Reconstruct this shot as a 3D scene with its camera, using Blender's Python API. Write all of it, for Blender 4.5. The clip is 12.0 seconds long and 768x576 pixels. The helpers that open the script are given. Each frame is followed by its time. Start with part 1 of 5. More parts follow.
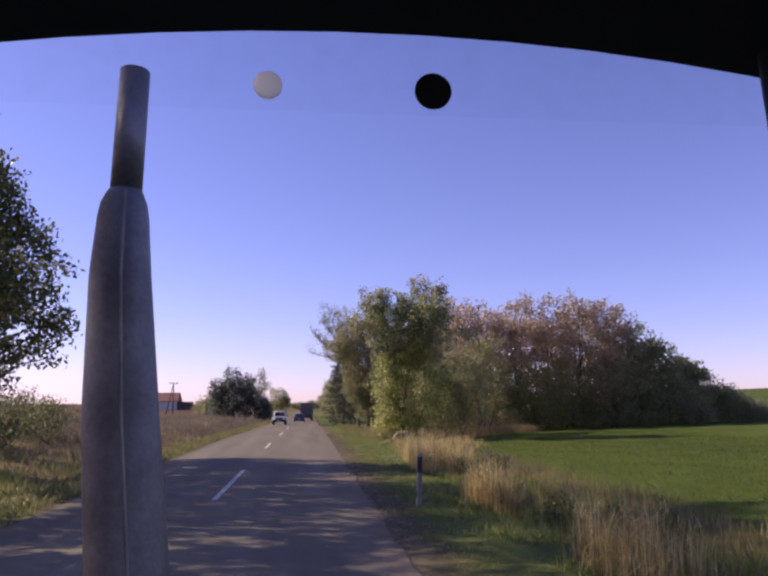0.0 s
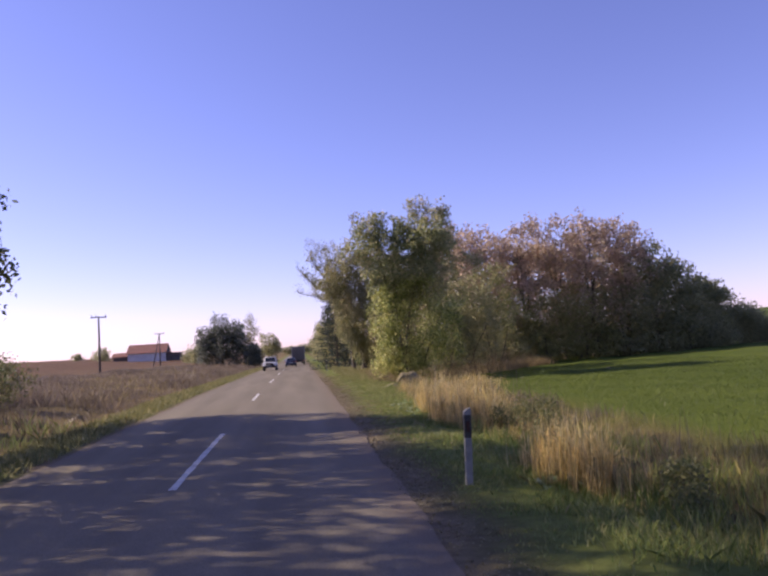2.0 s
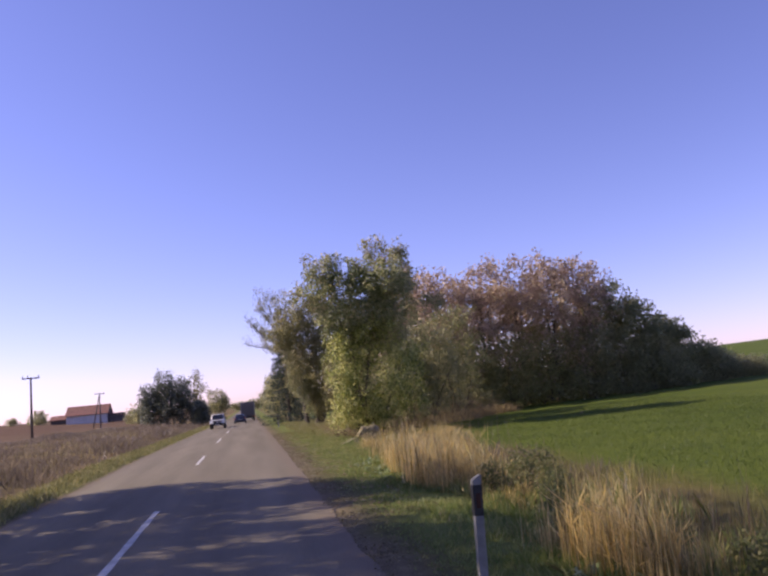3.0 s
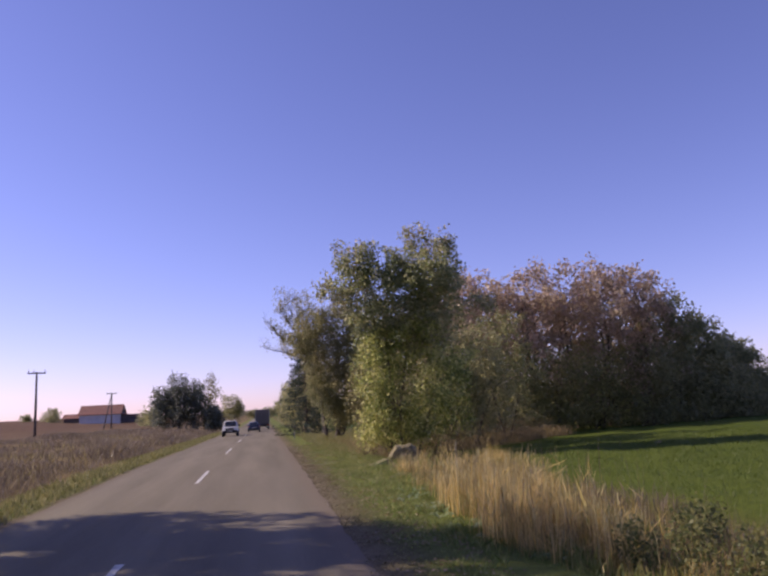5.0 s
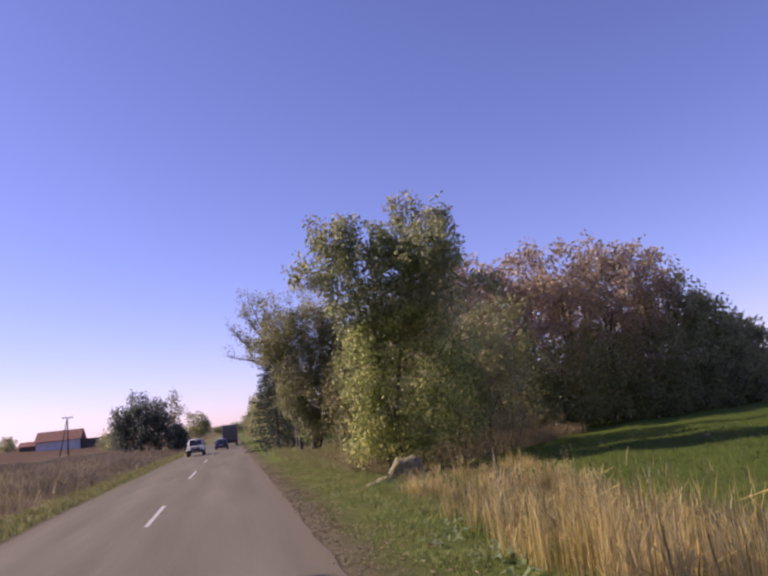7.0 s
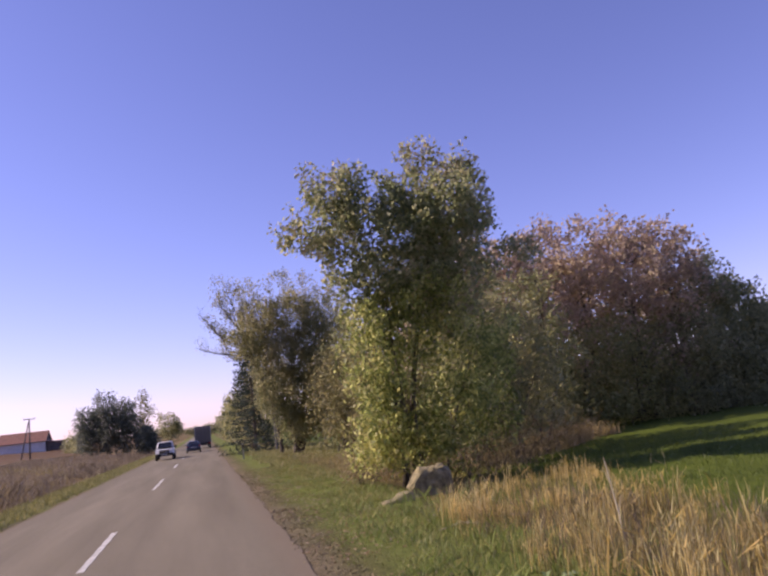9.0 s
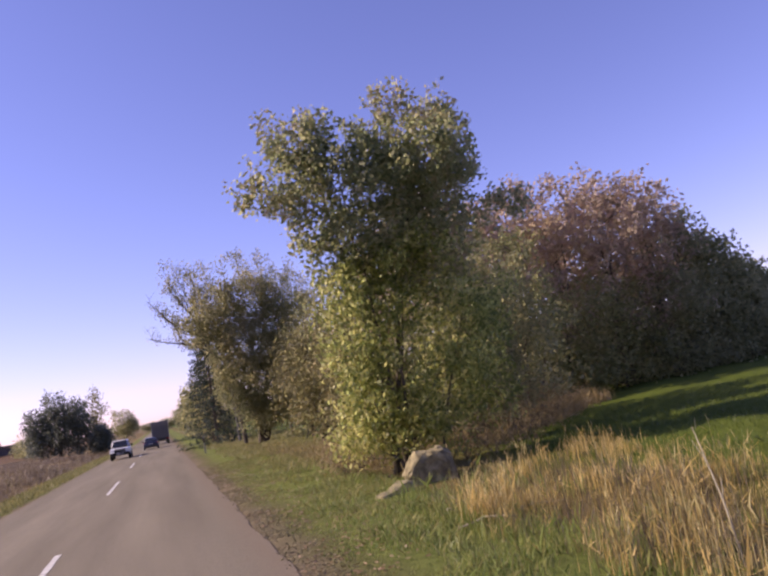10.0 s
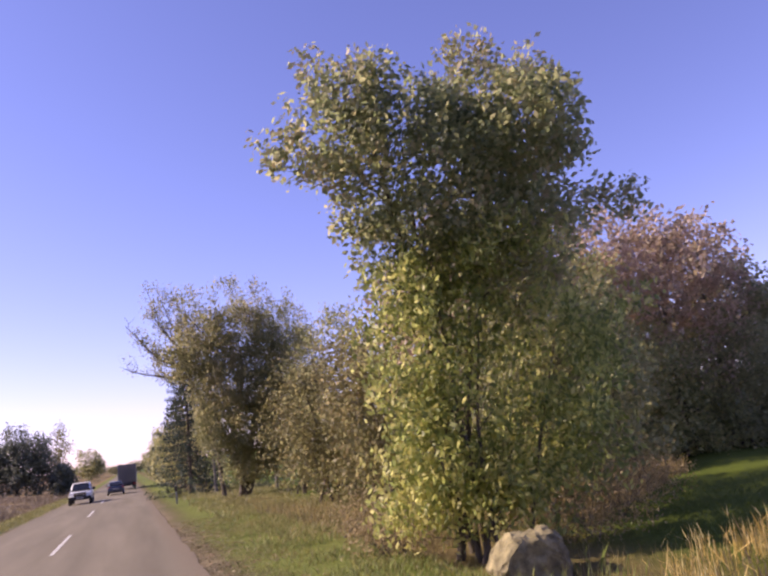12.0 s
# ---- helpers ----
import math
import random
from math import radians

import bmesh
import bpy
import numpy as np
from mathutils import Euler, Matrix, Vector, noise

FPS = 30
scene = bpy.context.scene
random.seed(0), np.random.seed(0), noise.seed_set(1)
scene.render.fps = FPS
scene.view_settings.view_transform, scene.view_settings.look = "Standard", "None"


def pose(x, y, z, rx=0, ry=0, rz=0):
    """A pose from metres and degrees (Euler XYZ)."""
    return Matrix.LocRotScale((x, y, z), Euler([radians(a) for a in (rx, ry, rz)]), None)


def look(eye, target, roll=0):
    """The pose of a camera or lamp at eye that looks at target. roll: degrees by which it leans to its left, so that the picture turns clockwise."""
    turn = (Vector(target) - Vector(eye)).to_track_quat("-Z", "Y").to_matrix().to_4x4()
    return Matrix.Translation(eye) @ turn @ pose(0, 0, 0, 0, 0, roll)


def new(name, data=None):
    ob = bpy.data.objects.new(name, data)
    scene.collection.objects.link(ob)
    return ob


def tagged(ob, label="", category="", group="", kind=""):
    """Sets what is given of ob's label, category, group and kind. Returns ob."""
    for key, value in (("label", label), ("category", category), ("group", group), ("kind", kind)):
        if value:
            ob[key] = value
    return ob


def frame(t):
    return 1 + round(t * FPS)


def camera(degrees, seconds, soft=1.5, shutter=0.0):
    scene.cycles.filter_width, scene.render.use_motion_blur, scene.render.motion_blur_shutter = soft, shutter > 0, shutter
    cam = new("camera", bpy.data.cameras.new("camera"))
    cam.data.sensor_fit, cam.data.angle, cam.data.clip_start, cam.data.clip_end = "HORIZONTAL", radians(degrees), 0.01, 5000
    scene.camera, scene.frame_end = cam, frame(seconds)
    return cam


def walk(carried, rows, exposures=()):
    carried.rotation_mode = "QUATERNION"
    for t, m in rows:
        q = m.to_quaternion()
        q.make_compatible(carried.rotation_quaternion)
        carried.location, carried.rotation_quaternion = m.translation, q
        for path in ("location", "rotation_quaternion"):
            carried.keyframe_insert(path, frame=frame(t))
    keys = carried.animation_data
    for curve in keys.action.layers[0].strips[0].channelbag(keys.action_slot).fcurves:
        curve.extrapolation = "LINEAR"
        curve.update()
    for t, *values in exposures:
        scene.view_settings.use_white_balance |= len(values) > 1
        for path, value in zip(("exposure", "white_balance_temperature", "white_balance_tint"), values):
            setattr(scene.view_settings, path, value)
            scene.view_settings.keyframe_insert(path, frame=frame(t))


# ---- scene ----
# ---------- camera and its way along the lane ----------
cam = camera(57.2, 12.0, soft=2.6)
# seconds, eye x, y, z, heading (left of +y), pitch, roll
ROWS = [
    (0, 2.11, 0.00, 2.15, -6.18, 9.40, -0.57),
    (0.5, 2.11, 1.30, 2.15, -6.03, 6.06, -1.01),
    (1, 2.11, 2.61, 2.15, -7.64, 2.57, -3.39),
    (1.5, 2.12, 3.91, 2.15, -8.17, 3.86, -2.91),
    (2, 2.12, 5.21, 2.15, -7.14, 4.52, -3.58),
    (2.5, 2.12, 6.52, 2.15, -10.66, 7.92, -6.07),
    (2.7, 2.12, 7.04, 2.15, -11.29, 8.03, -5.94),
    (4.3, 2.13, 11.21, 2.15, -13.06, 10.14, -6.23),
    (4.5, 2.13, 11.73, 2.15, -14.18, 8.80, -6.30),
    (5, 2.13, 13.03, 2.15, -10.04, 9.53, -2.85),
    (5.5, 2.13, 14.34, 2.15, -10.09, 11.57, -3.20),
    (6, 2.13, 15.64, 2.15, -12.73, 11.73, -5.20),
    (6.5, 2.13, 16.94, 2.15, -11.24, 10.35, -4.49),
    (6.7, 2.14, 17.46, 2.15, -12.50, 10.15, -5.30),
    (8.3, 2.14, 21.63, 2.15, -12.66, 8.97, -8.42),
    (8.5, 2.14, 22.15, 2.15, -12.56, 10.62, -7.97),
    (9, 2.14, 23.46, 2.15, -15.24, 9.70, -6.42),
    (9.5, 2.15, 24.76, 2.15, -17.62, 9.64, -8.40),
    (10, 2.15, 26.06, 2.15, -18.89, 7.76, -9.95),
    (10.5, 2.15, 27.37, 2.15, -18.70, 11.04, -5.90),
    (11, 2.15, 28.67, 2.15, -22.96, 9.68, -7.85),
    (11.5, 2.15, 29.97, 2.15, -21.35, 10.17, -5.91),
    (12, 2.15, 31.28, 2.15, -20.82, 12.03, -6.45),
]


def view(x, y, z, heading, pitch, roll):
    h, p = radians(heading), radians(pitch)
    ahead = Vector((-math.sin(h) * math.cos(p), math.cos(h) * math.cos(p), math.sin(p)))
    eye = Vector((x, y, z))
    return look(eye, eye + ahead, roll)


EXPOSURE = [(0.0, 0.17, 6330, 29.0), (1.0, 0.19, 6330, 29.0), (1.5, 0.38, 6330, 29.0), (2.5, 0.38, 6330, 29.0), (4.5, 0.05, 6330, 29.0), (5.5, 0.13, 6330, 29.5), (6.5, 0.19, 6340, 30.0), (8.5, 0.18, 6450, 30.8), (9.5, 0.47, 6540, 31.6), (10.0, 0.44, 6580, 32.1), (10.5, 0.57, 6620, 32.5), (11.0, 0.49, 6640, 32.5), (11.5, 0.77, 6650, 32.5), (12.0, 0.69, 6650, 32.5)]
walk(cam, [(r[0], view(*r[1:])) for r in ROWS], EXPOSURE)

# ---------- world, sun ----------
SUN_EL, SUN_AZ = 33.0, -70.0      # degrees; azimuth clockwise from +y
world = bpy.data.worlds.new("sky")
scene.world = world
world.use_nodes = True
wn = world.node_tree
sky = wn.nodes.new("ShaderNodeTexSky")
sky.sky_type = "NISHITA"
sky.sun_disc = False
sky.sun_elevation = radians(SUN_EL)
sky.sun_rotation = radians(SUN_AZ)
sky.air_density, sky.dust_density, sky.ozone_density = 0.9, 0.25, 2.4
tone = wn.nodes.new("ShaderNodeMix")
tone.data_type, tone.blend_type = "RGBA", "MULTIPLY"
tone.inputs["Factor"].default_value = 1.0
tone.inputs["B"].default_value = (1.14, 0.95, 1.28, 1)
wn.links.new(sky.outputs[0], tone.inputs["A"])
wn.links.new(tone.outputs["Result"], wn.nodes["Background"].inputs[0])
wn.nodes["Background"].inputs[1].default_value = 0.114

sun_data = bpy.data.lights.new("sun", "SUN")
sun_data.energy, sun_data.angle, sun_data.color = 5.0, radians(0.6), (0.97, 0.865, 0.6)
sun = new("sun", sun_data)
to_sun = Vector((math.sin(radians(SUN_AZ)) * math.cos(radians(SUN_EL)), math.cos(radians(SUN_AZ)) * math.cos(radians(SUN_EL)), math.sin(radians(SUN_EL))))
sun.matrix_world = look(to_sun * 200, (0, 0, 0))

# ---------- materials ----------


def nodes_of(name):
    m = bpy.data.materials.new(name)
    m.use_nodes = True
    return m, m.node_tree, m.node_tree.nodes["Principled BSDF"]


def coords(nt):
    return nt.nodes.new("ShaderNodeNewGeometry").outputs["Position"]


def noise_tex(nt, scale, detail=4.0, rough=0.6, vec=None):
    n = nt.nodes.new("ShaderNodeTexNoise")
    n.inputs["Scale"].default_value, n.inputs["Detail"].default_value, n.inputs["Roughness"].default_value = scale, detail, rough
    nt.links.new(vec if vec is not None else coords(nt), n.inputs["Vector"])
    return n.outputs["Fac"]


def ramp(nt, fac, stops):
    r = nt.nodes.new("ShaderNodeValToRGB")
    els = r.color_ramp.elements
    while len(els) < len(stops):
        els.new(0.5)
    for e, (p, c) in zip(els, stops):
        e.position, e.color = p, (*c, 1)
    nt.links.new(fac, r.inputs["Fac"])
    return r.outputs["Color"]


def mixed(nt, fac, a, b, how="MIX"):
    m = nt.nodes.new("ShaderNodeMix")
    m.data_type, m.blend_type = "RGBA", how
    for socket, value in ((m.inputs["Factor"], fac), (m.inputs["A"], a), (m.inputs["B"], b)):
        if isinstance(value, (int, float)):
            socket.default_value = value
        elif isinstance(value, tuple):
            socket.default_value = (*value, 1)
        else:
            nt.links.new(value, socket)
    return m.outputs["Result"]


def bumped(nt, bsdf, height, strength, distance):
    b = nt.nodes.new("ShaderNodeBump")
    b.inputs["Strength"].default_value, b.inputs["Distance"].default_value = strength, distance
    nt.links.new(height, b.inputs["Height"])
    nt.links.new(b.outputs["Normal"], bsdf.inputs["Normal"])


def plain(name, colour, rough=0.6, metal=0.0, vary=0.15, scale=3.0, bump=0.0):
    """A material of one base colour with grain and stains at two scales."""
    m, nt, b = nodes_of(name)
    coarse = ramp(nt, noise_tex(nt, scale), [(0.3, tuple(c * (1 - vary) for c in colour)), (0.7, tuple(min(1, c * (1 + vary)) for c in colour))])
    fine = ramp(nt, noise_tex(nt, scale * 14, 3), [(0.3, (1 - vary * 0.6,) * 3), (0.7, (1, 1, 1))])
    nt.links.new(mixed(nt, 1.0, coarse, fine, "MULTIPLY"), b.inputs["Base Color"])
    b.inputs["Roughness"].default_value, b.inputs["Metallic"].default_value = rough, metal
    if bump:
        bumped(nt, b, noise_tex(nt, scale * 10, 5), bump, 0.02)
    return m


def leafy(name, colours, through_light=0.68, patch=0.35, gloss=0.3, vary=0.75):
    """Leaves: each its own shade, with patches of colour over the crown, some light passing through."""
    m, nt, b = nodes_of(name)
    rnd = nt.nodes.new("ShaderNodeNewGeometry").outputs["Random Per Island"]
    patches = noise_tex(nt, patch, 2)
    add = nt.nodes.new("ShaderNodeMath")
    add.operation = "MULTIPLY_ADD"
    nt.links.new(patches, add.inputs[0])
    add.inputs[1].default_value = 1.3
    half = nt.nodes.new("ShaderNodeMath")
    half.operation = "MULTIPLY_ADD"
    nt.links.new(rnd, half.inputs[0])
    half.inputs[1].default_value, half.inputs[2].default_value = vary, -0.145 - 0.5 * vary
    nt.links.new(half.outputs[0], add.inputs[2])
    n = len(colours)
    col = ramp(nt, add.outputs[0], [(0.08 + 0.84 * i / max(1, n - 1), c) for i, c in enumerate(colours)])
    nt.links.new(col, b.inputs["Base Color"])
    b.inputs["Roughness"].default_value = 0.42
    b.inputs["Specular IOR Level"].default_value = gloss
    tr = nt.nodes.new("ShaderNodeBsdfTranslucent")
    glow = nt.nodes.new("ShaderNodeGamma")
    glow.inputs["Gamma"].default_value = 0.72
    nt.links.new(col, glow.inputs["Color"])
    nt.links.new(glow.outputs["Color"], tr.inputs["Color"])
    mix = nt.nodes.new("ShaderNodeMixShader")
    mix.inputs[0].default_value = through_light
    nt.links.new(b.outputs[0], mix.inputs[1])
    nt.links.new(tr.outputs[0], mix.inputs[2])
    nt.links.new(mix.outputs[0], nt.nodes["Material Output"].inputs["Surface"])
    return m


def asphalt_material():
    m, nt, b = nodes_of("worn_asphalt")
    pos = coords(nt)
    stretch = nt.nodes.new("ShaderNodeMapping")
    stretch.inputs["Scale"].default_value = (1.0, 0.06, 1.0)
    nt.links.new(pos, stretch.inputs["Vector"])
    tracks = ramp(nt, noise_tex(nt, 0.9, 3, 0.5, stretch.outputs[0]), [(0.3, (0.176, 0.157, 0.122)), (0.7, (0.232, 0.208, 0.164))])
    along = nt.nodes.new("ShaderNodeMapping")
    along.inputs["Scale"].default_value = (1.6, 0.12, 1.0)
    nt.links.new(pos, along.inputs["Vector"])
    stains = ramp(nt, noise_tex(nt, 0.6, 5, 0.6, along.outputs[0]), [(0.3, (0.86, 0.85, 0.84)), (0.65, (1.06, 1.05, 1.02))])
    sep = nt.nodes.new("ShaderNodeSeparateXYZ")
    nt.links.new(pos, sep.inputs[0])
    away = nt.nodes.new("ShaderNodeMath")
    away.operation = "ABSOLUTE"
    nt.links.new(sep.outputs["X"], away.inputs[0])
    ragged = nt.nodes.new("ShaderNodeMath")
    ragged.operation = "MULTIPLY_ADD"
    nt.links.new(noise_tex(nt, 2.2, 6, 0.7), ragged.inputs[0])
    ragged.inputs[1].default_value = 0.9
    nt.links.new(away.outputs[0], ragged.inputs[2])
    rim = nt.nodes.new("ShaderNodeMapRange")
    rim.inputs["From Min"].default_value, rim.inputs["From Max"].default_value = 3.45, 3.85
    nt.links.new(ragged.outputs[0], rim.inputs["Value"])
    grit = ramp(nt, noise_tex(nt, 45, 3), [(0.3, (0.75, 0.75, 0.75)), (0.7, (1.15, 1.12, 1.1))])
    seal = mixed(nt, 1.0, tracks, stains, "MULTIPLY")
    nt.links.new(mixed(nt, 1.0, mixed(nt, rim.outputs["Result"], seal, (0.19, 0.158, 0.118)), grit, "MULTIPLY"), b.inputs["Base Color"])
    b.inputs["Roughness"].default_value = 0.95
    b.inputs["Specular IOR Level"].default_value = 0.12
    bumped(nt, b, noise_tex(nt, 60, 4), 0.5, 0.01)
    return m


def ground_material():
    """Field, verge and shoulder as bands along the road, with wavering edges."""
    m, nt, b = nodes_of("fields_and_verge")
    pos = coords(nt)
    sep = nt.nodes.new("ShaderNodeSeparateXYZ")
    nt.links.new(pos, sep.inputs[0])
    waver = noise_tex(nt, 0.45, 5)
    shift = nt.nodes.new("ShaderNodeMath")
    shift.operation = "MULTIPLY_ADD"
    nt.links.new(waver, shift.inputs[0])
    shift.inputs[1].default_value = 1.6
    nt.links.new(sep.outputs["X"], shift.inputs[2])
    band = nt.nodes.new("ShaderNodeMapRange")
    band.inputs["From Min"].default_value, band.inputs["From Max"].default_value = -39.2, 40.8
    nt.links.new(shift.outputs[0], band.inputs["Value"])

    def at(x):
        return (x + 40) / 80

    def lane(scale, stops):
        return ramp(nt, band.outputs["Result"], [(at(x), tuple(v * scale for v in c)) for x, c in stops])

    soil, stubble, green, straw, dirt, wheat = (0.14, 0.085, 0.055), (0.17, 0.12, 0.075), (0.15, 0.182, 0.05), (0.22, 0.165, 0.085), (0.19, 0.157, 0.113), (0.09, 0.125, 0.022)
    stops = [(-38, soil), (-20, stubble), (-9, straw), (-5.6, straw), (-5.0, green), (-3.9, green), (-3.5, dirt), (3.6, dirt), (4.2, (0.12, 0.12, 0.05)), (4.8, green), (6.6, green), (7.4, (0.16, 0.125, 0.06)), (8.8, (0.155, 0.13, 0.055)), (9.5, (0.12, 0.125, 0.035)), (10.6, wheat), (39, wheat)]
    base = lane(1.0, stops)
    tufts = ramp(nt, noise_tex(nt, 5, 6, 0.7), [(0.25, (0.55, 0.55, 0.5)), (0.75, (1.25, 1.2, 1.1))])
    spots = ramp(nt, noise_tex(nt, 0.12, 4), [(0.3, (0.8, 0.85, 0.8)), (0.7, (1.15, 1.1, 1.1))])
    nt.links.new(mixed(nt, 1.0, mixed(nt, 1.0, base, tufts, "MULTIPLY"), spots, "MULTIPLY"), b.inputs["Base Color"])
    b.inputs["Roughness"].default_value = 0.95
    b.inputs["Specular IOR Level"].default_value = 0.1
    bumped(nt, b, noise_tex(nt, 9, 6, 0.7), 0.8, 0.06)
    return m


ASPHALT, GROUND = asphalt_material(), ground_material()
LINE_PAINT = plain("worn_line_paint", (0.54, 0.52, 0.48), 0.7, 0, 0.3, 4)
BARK = plain("grey_brown_bark", (0.10, 0.08, 0.062), 0.9, 0, 0.4, 4, 0.6)
BARE = plain("pale_dead_branch", (0.37, 0.33, 0.25), 0.9, 0, 0.3, 4, 0.4)
LEAF_BIG = leafy("turning_green_leaves", [(0.125, 0.155, 0.06), (0.22, 0.245, 0.098), (0.34, 0.335, 0.15), (0.44, 0.35, 0.185)], gloss=0.4)
LEAF_YELLOW = leafy("yellow_green_leaves", [(0.12, 0.155, 0.036), (0.23, 0.27, 0.06), (0.4, 0.415, 0.1), (0.56, 0.51, 0.16)], 0.66, gloss=0.55, vary=1.0)
# LEAF_OLIVE and LEAF_DARK sit above leaf albedo, veiling haze put into the colour
LEAF_OLIVE = leafy("olive_leaves", [(0.17, 0.185, 0.07), (0.28, 0.275, 0.1), (0.41, 0.34, 0.14)])
LEAF_RED = leafy("reddish_autumn_leaves", [(0.255, 0.207, 0.135), (0.39, 0.285, 0.195), (0.51, 0.365, 0.275), (0.53, 0.415, 0.235)])
LEAF_DARK = leafy("dark_green_leaves", [(0.16, 0.168, 0.076), (0.235, 0.235, 0.105), (0.32, 0.285, 0.13)])
LEAF_DEEP = leafy("deep_green_leaves", [(0.055, 0.075, 0.026), (0.1, 0.118, 0.042), (0.19, 0.18, 0.065)], 0.4, gloss=0.15)
LEAF_BROWN = leafy("brown_shrub_leaves", [(0.11, 0.108, 0.04), (0.175, 0.16, 0.06), (0.25, 0.195, 0.08)])
NEEDLES = leafy("dark_spruce_needles", [(0.03, 0.045, 0.032), (0.055, 0.072, 0.05)], 0.15, gloss=0.1)
STRAW = leafy("dry_straw_blades", [(0.29, 0.2, 0.06), (0.56, 0.4, 0.125), (0.81, 0.595, 0.24)], 0.4, 0.5, vary=1.15)
RUST = leafy("rust_brown_weeds", [(0.17, 0.125, 0.058), (0.27, 0.195, 0.09), (0.36, 0.27, 0.125)], 0.4, 0.4)
WEED = leafy("dry_purple_brown_weeds", [(0.115, 0.09, 0.07), (0.175, 0.137, 0.105), (0.24, 0.19, 0.14)], 0.25, 0.2)
GRASS = leafy("short_green_grass", [(0.1, 0.155, 0.03), (0.19, 0.245, 0.058), (0.33, 0.33, 0.11)], 0.4, 0.6)
DRY = leafy("tan_brown_dry_grass", [(0.12, 0.1, 0.042), (0.22, 0.175, 0.075), (0.36, 0.285, 0.13)], 0.4, 0.8, vary=1.0)
LEAF_GREY = leafy("fading_grey_olive_leaves", [(0.17, 0.175, 0.075), (0.28, 0.268, 0.115), (0.39, 0.325, 0.16)])
FALLOW = leafy("purple_brown_fallow_weeds", [(0.13, 0.1, 0.075), (0.2, 0.155, 0.112), (0.31, 0.24, 0.165)], 0.25, 0.13)
OLIVE_GRASS = leafy("dull_olive_grass", [(0.125, 0.13, 0.042), (0.22, 0.21, 0.074), (0.34, 0.29, 0.115)], 0.3, 0.5)
# conifer colour paled for the far clump: distance haze is put into it
HAZED_NEEDLES = leafy("hazed_conifer_foliage", [(0.085, 0.1, 0.075), (0.14, 0.155, 0.11)], 0.4)
PALE = leafy("bleached_stalks", [(0.38, 0.315, 0.13), (0.5, 0.425, 0.195), (0.62, 0.54, 0.28)], 0.3, 0.8)
WHEAT = leafy("young_wheat_blades", [(0.075, 0.115, 0.016), (0.11, 0.15, 0.028)], 0.3, 0.3)
LITTER = leafy("fallen_brown_leaves", [(0.13, 0.08, 0.04), (0.21, 0.14, 0.075), (0.3, 0.21, 0.12)], 0.1, 1.0)
STONE = plain("weathered_limestone", (0.28, 0.24, 0.135), 0.95, 0, 0.55, 5.0, 1.0)

# ---------- mesh helpers ----------
rng = np.random.default_rng(7)


def mesh_of(name, verts, faces, material, smooth=False):
    me = bpy.data.meshes.new(name)
    me.from_pydata([tuple(v) for v in verts], [], faces)
    me.materials.append(material)
    if smooth:
        me.polygons.foreach_set("use_smooth", [True] * len(me.polygons))
    me.update()
    return me


def quick_mesh(name, corners, material):
    """A mesh of loose polygons from an array (count, corners, 3)."""
    count, k, _ = corners.shape
    me = bpy.data.meshes.new(name)
    me.vertices.add(count * k)
    me.vertices.foreach_set("co", corners.astype(np.float32).ravel())
    me.loops.add(count * k)
    me.loops.foreach_set("vertex_index", np.arange(count * k, dtype=np.int32))
    me.polygons.add(count)
    me.polygons.foreach_set("loop_start", np.arange(0, count * k, k, dtype=np.int32))
    me.materials.append(material)
    me.update(calc_edges=True)
    me.validate()
    return me


def under(ob, parent):
    ob.parent = parent
    return ob


def base_empty(name, x, y, z, turn=0.0):
    ob = new(name)
    ob.empty_display_size = 0.2
    ob.matrix_world = pose(x, y, z, 0, 0, turn)
    return ob


def part(name, bm, material, parent, label=""):
    me = bpy.data.meshes.new(name)
    bm.to_mesh(me)
    bm.free()
    me.materials.append(material)
    ob = under(new(name, me), parent)
    return tagged(ob, label)


def box_bm(cx, cy, cz, sx, sy, sz, bevel=0.0, taper=None):
    """A bevelled box; taper: (x, y) scale of the top face."""
    bm = bmesh.new()
    bmesh.ops.create_cube(bm, size=1, matrix=Matrix.Translation((cx, cy, cz)) @ Matrix.Diagonal((sx, sy, sz, 1)))
    if taper:
        for v in bm.verts:
            if v.co.z > cz:
                v.co.x, v.co.y = cx + (v.co.x - cx) * taper[0], cy + (v.co.y - cy) * taper[1]
    if bevel:
        bmesh.ops.bevel(bm, geom=bm.edges[:], offset=bevel, segments=2, affect="EDGES", profile=0.6)
    return bm


def cyl_bm(a, b, r1, r2=None, seg=16, bevel=0.0):
    a, b = Vector(a), Vector(b)
    bm = bmesh.new()
    turn = (b - a).to_track_quat("Z", "Y").to_matrix().to_4x4()
    bmesh.ops.create_cone(bm, cap_ends=True, segments=seg, radius1=r1, radius2=r1 if r2 is None else r2, depth=(b - a).length, matrix=Matrix.Translation((a + b) / 2) @ turn)
    if bevel:
        rims = [e for e in bm.edges if any(len(f.verts) > 4 for f in e.link_faces)]
        bmesh.ops.bevel(bm, geom=rims, offset=bevel, segments=2, affect="EDGES")
    for f in bm.faces:
        f.smooth = len(f.verts) == 4
    return bm


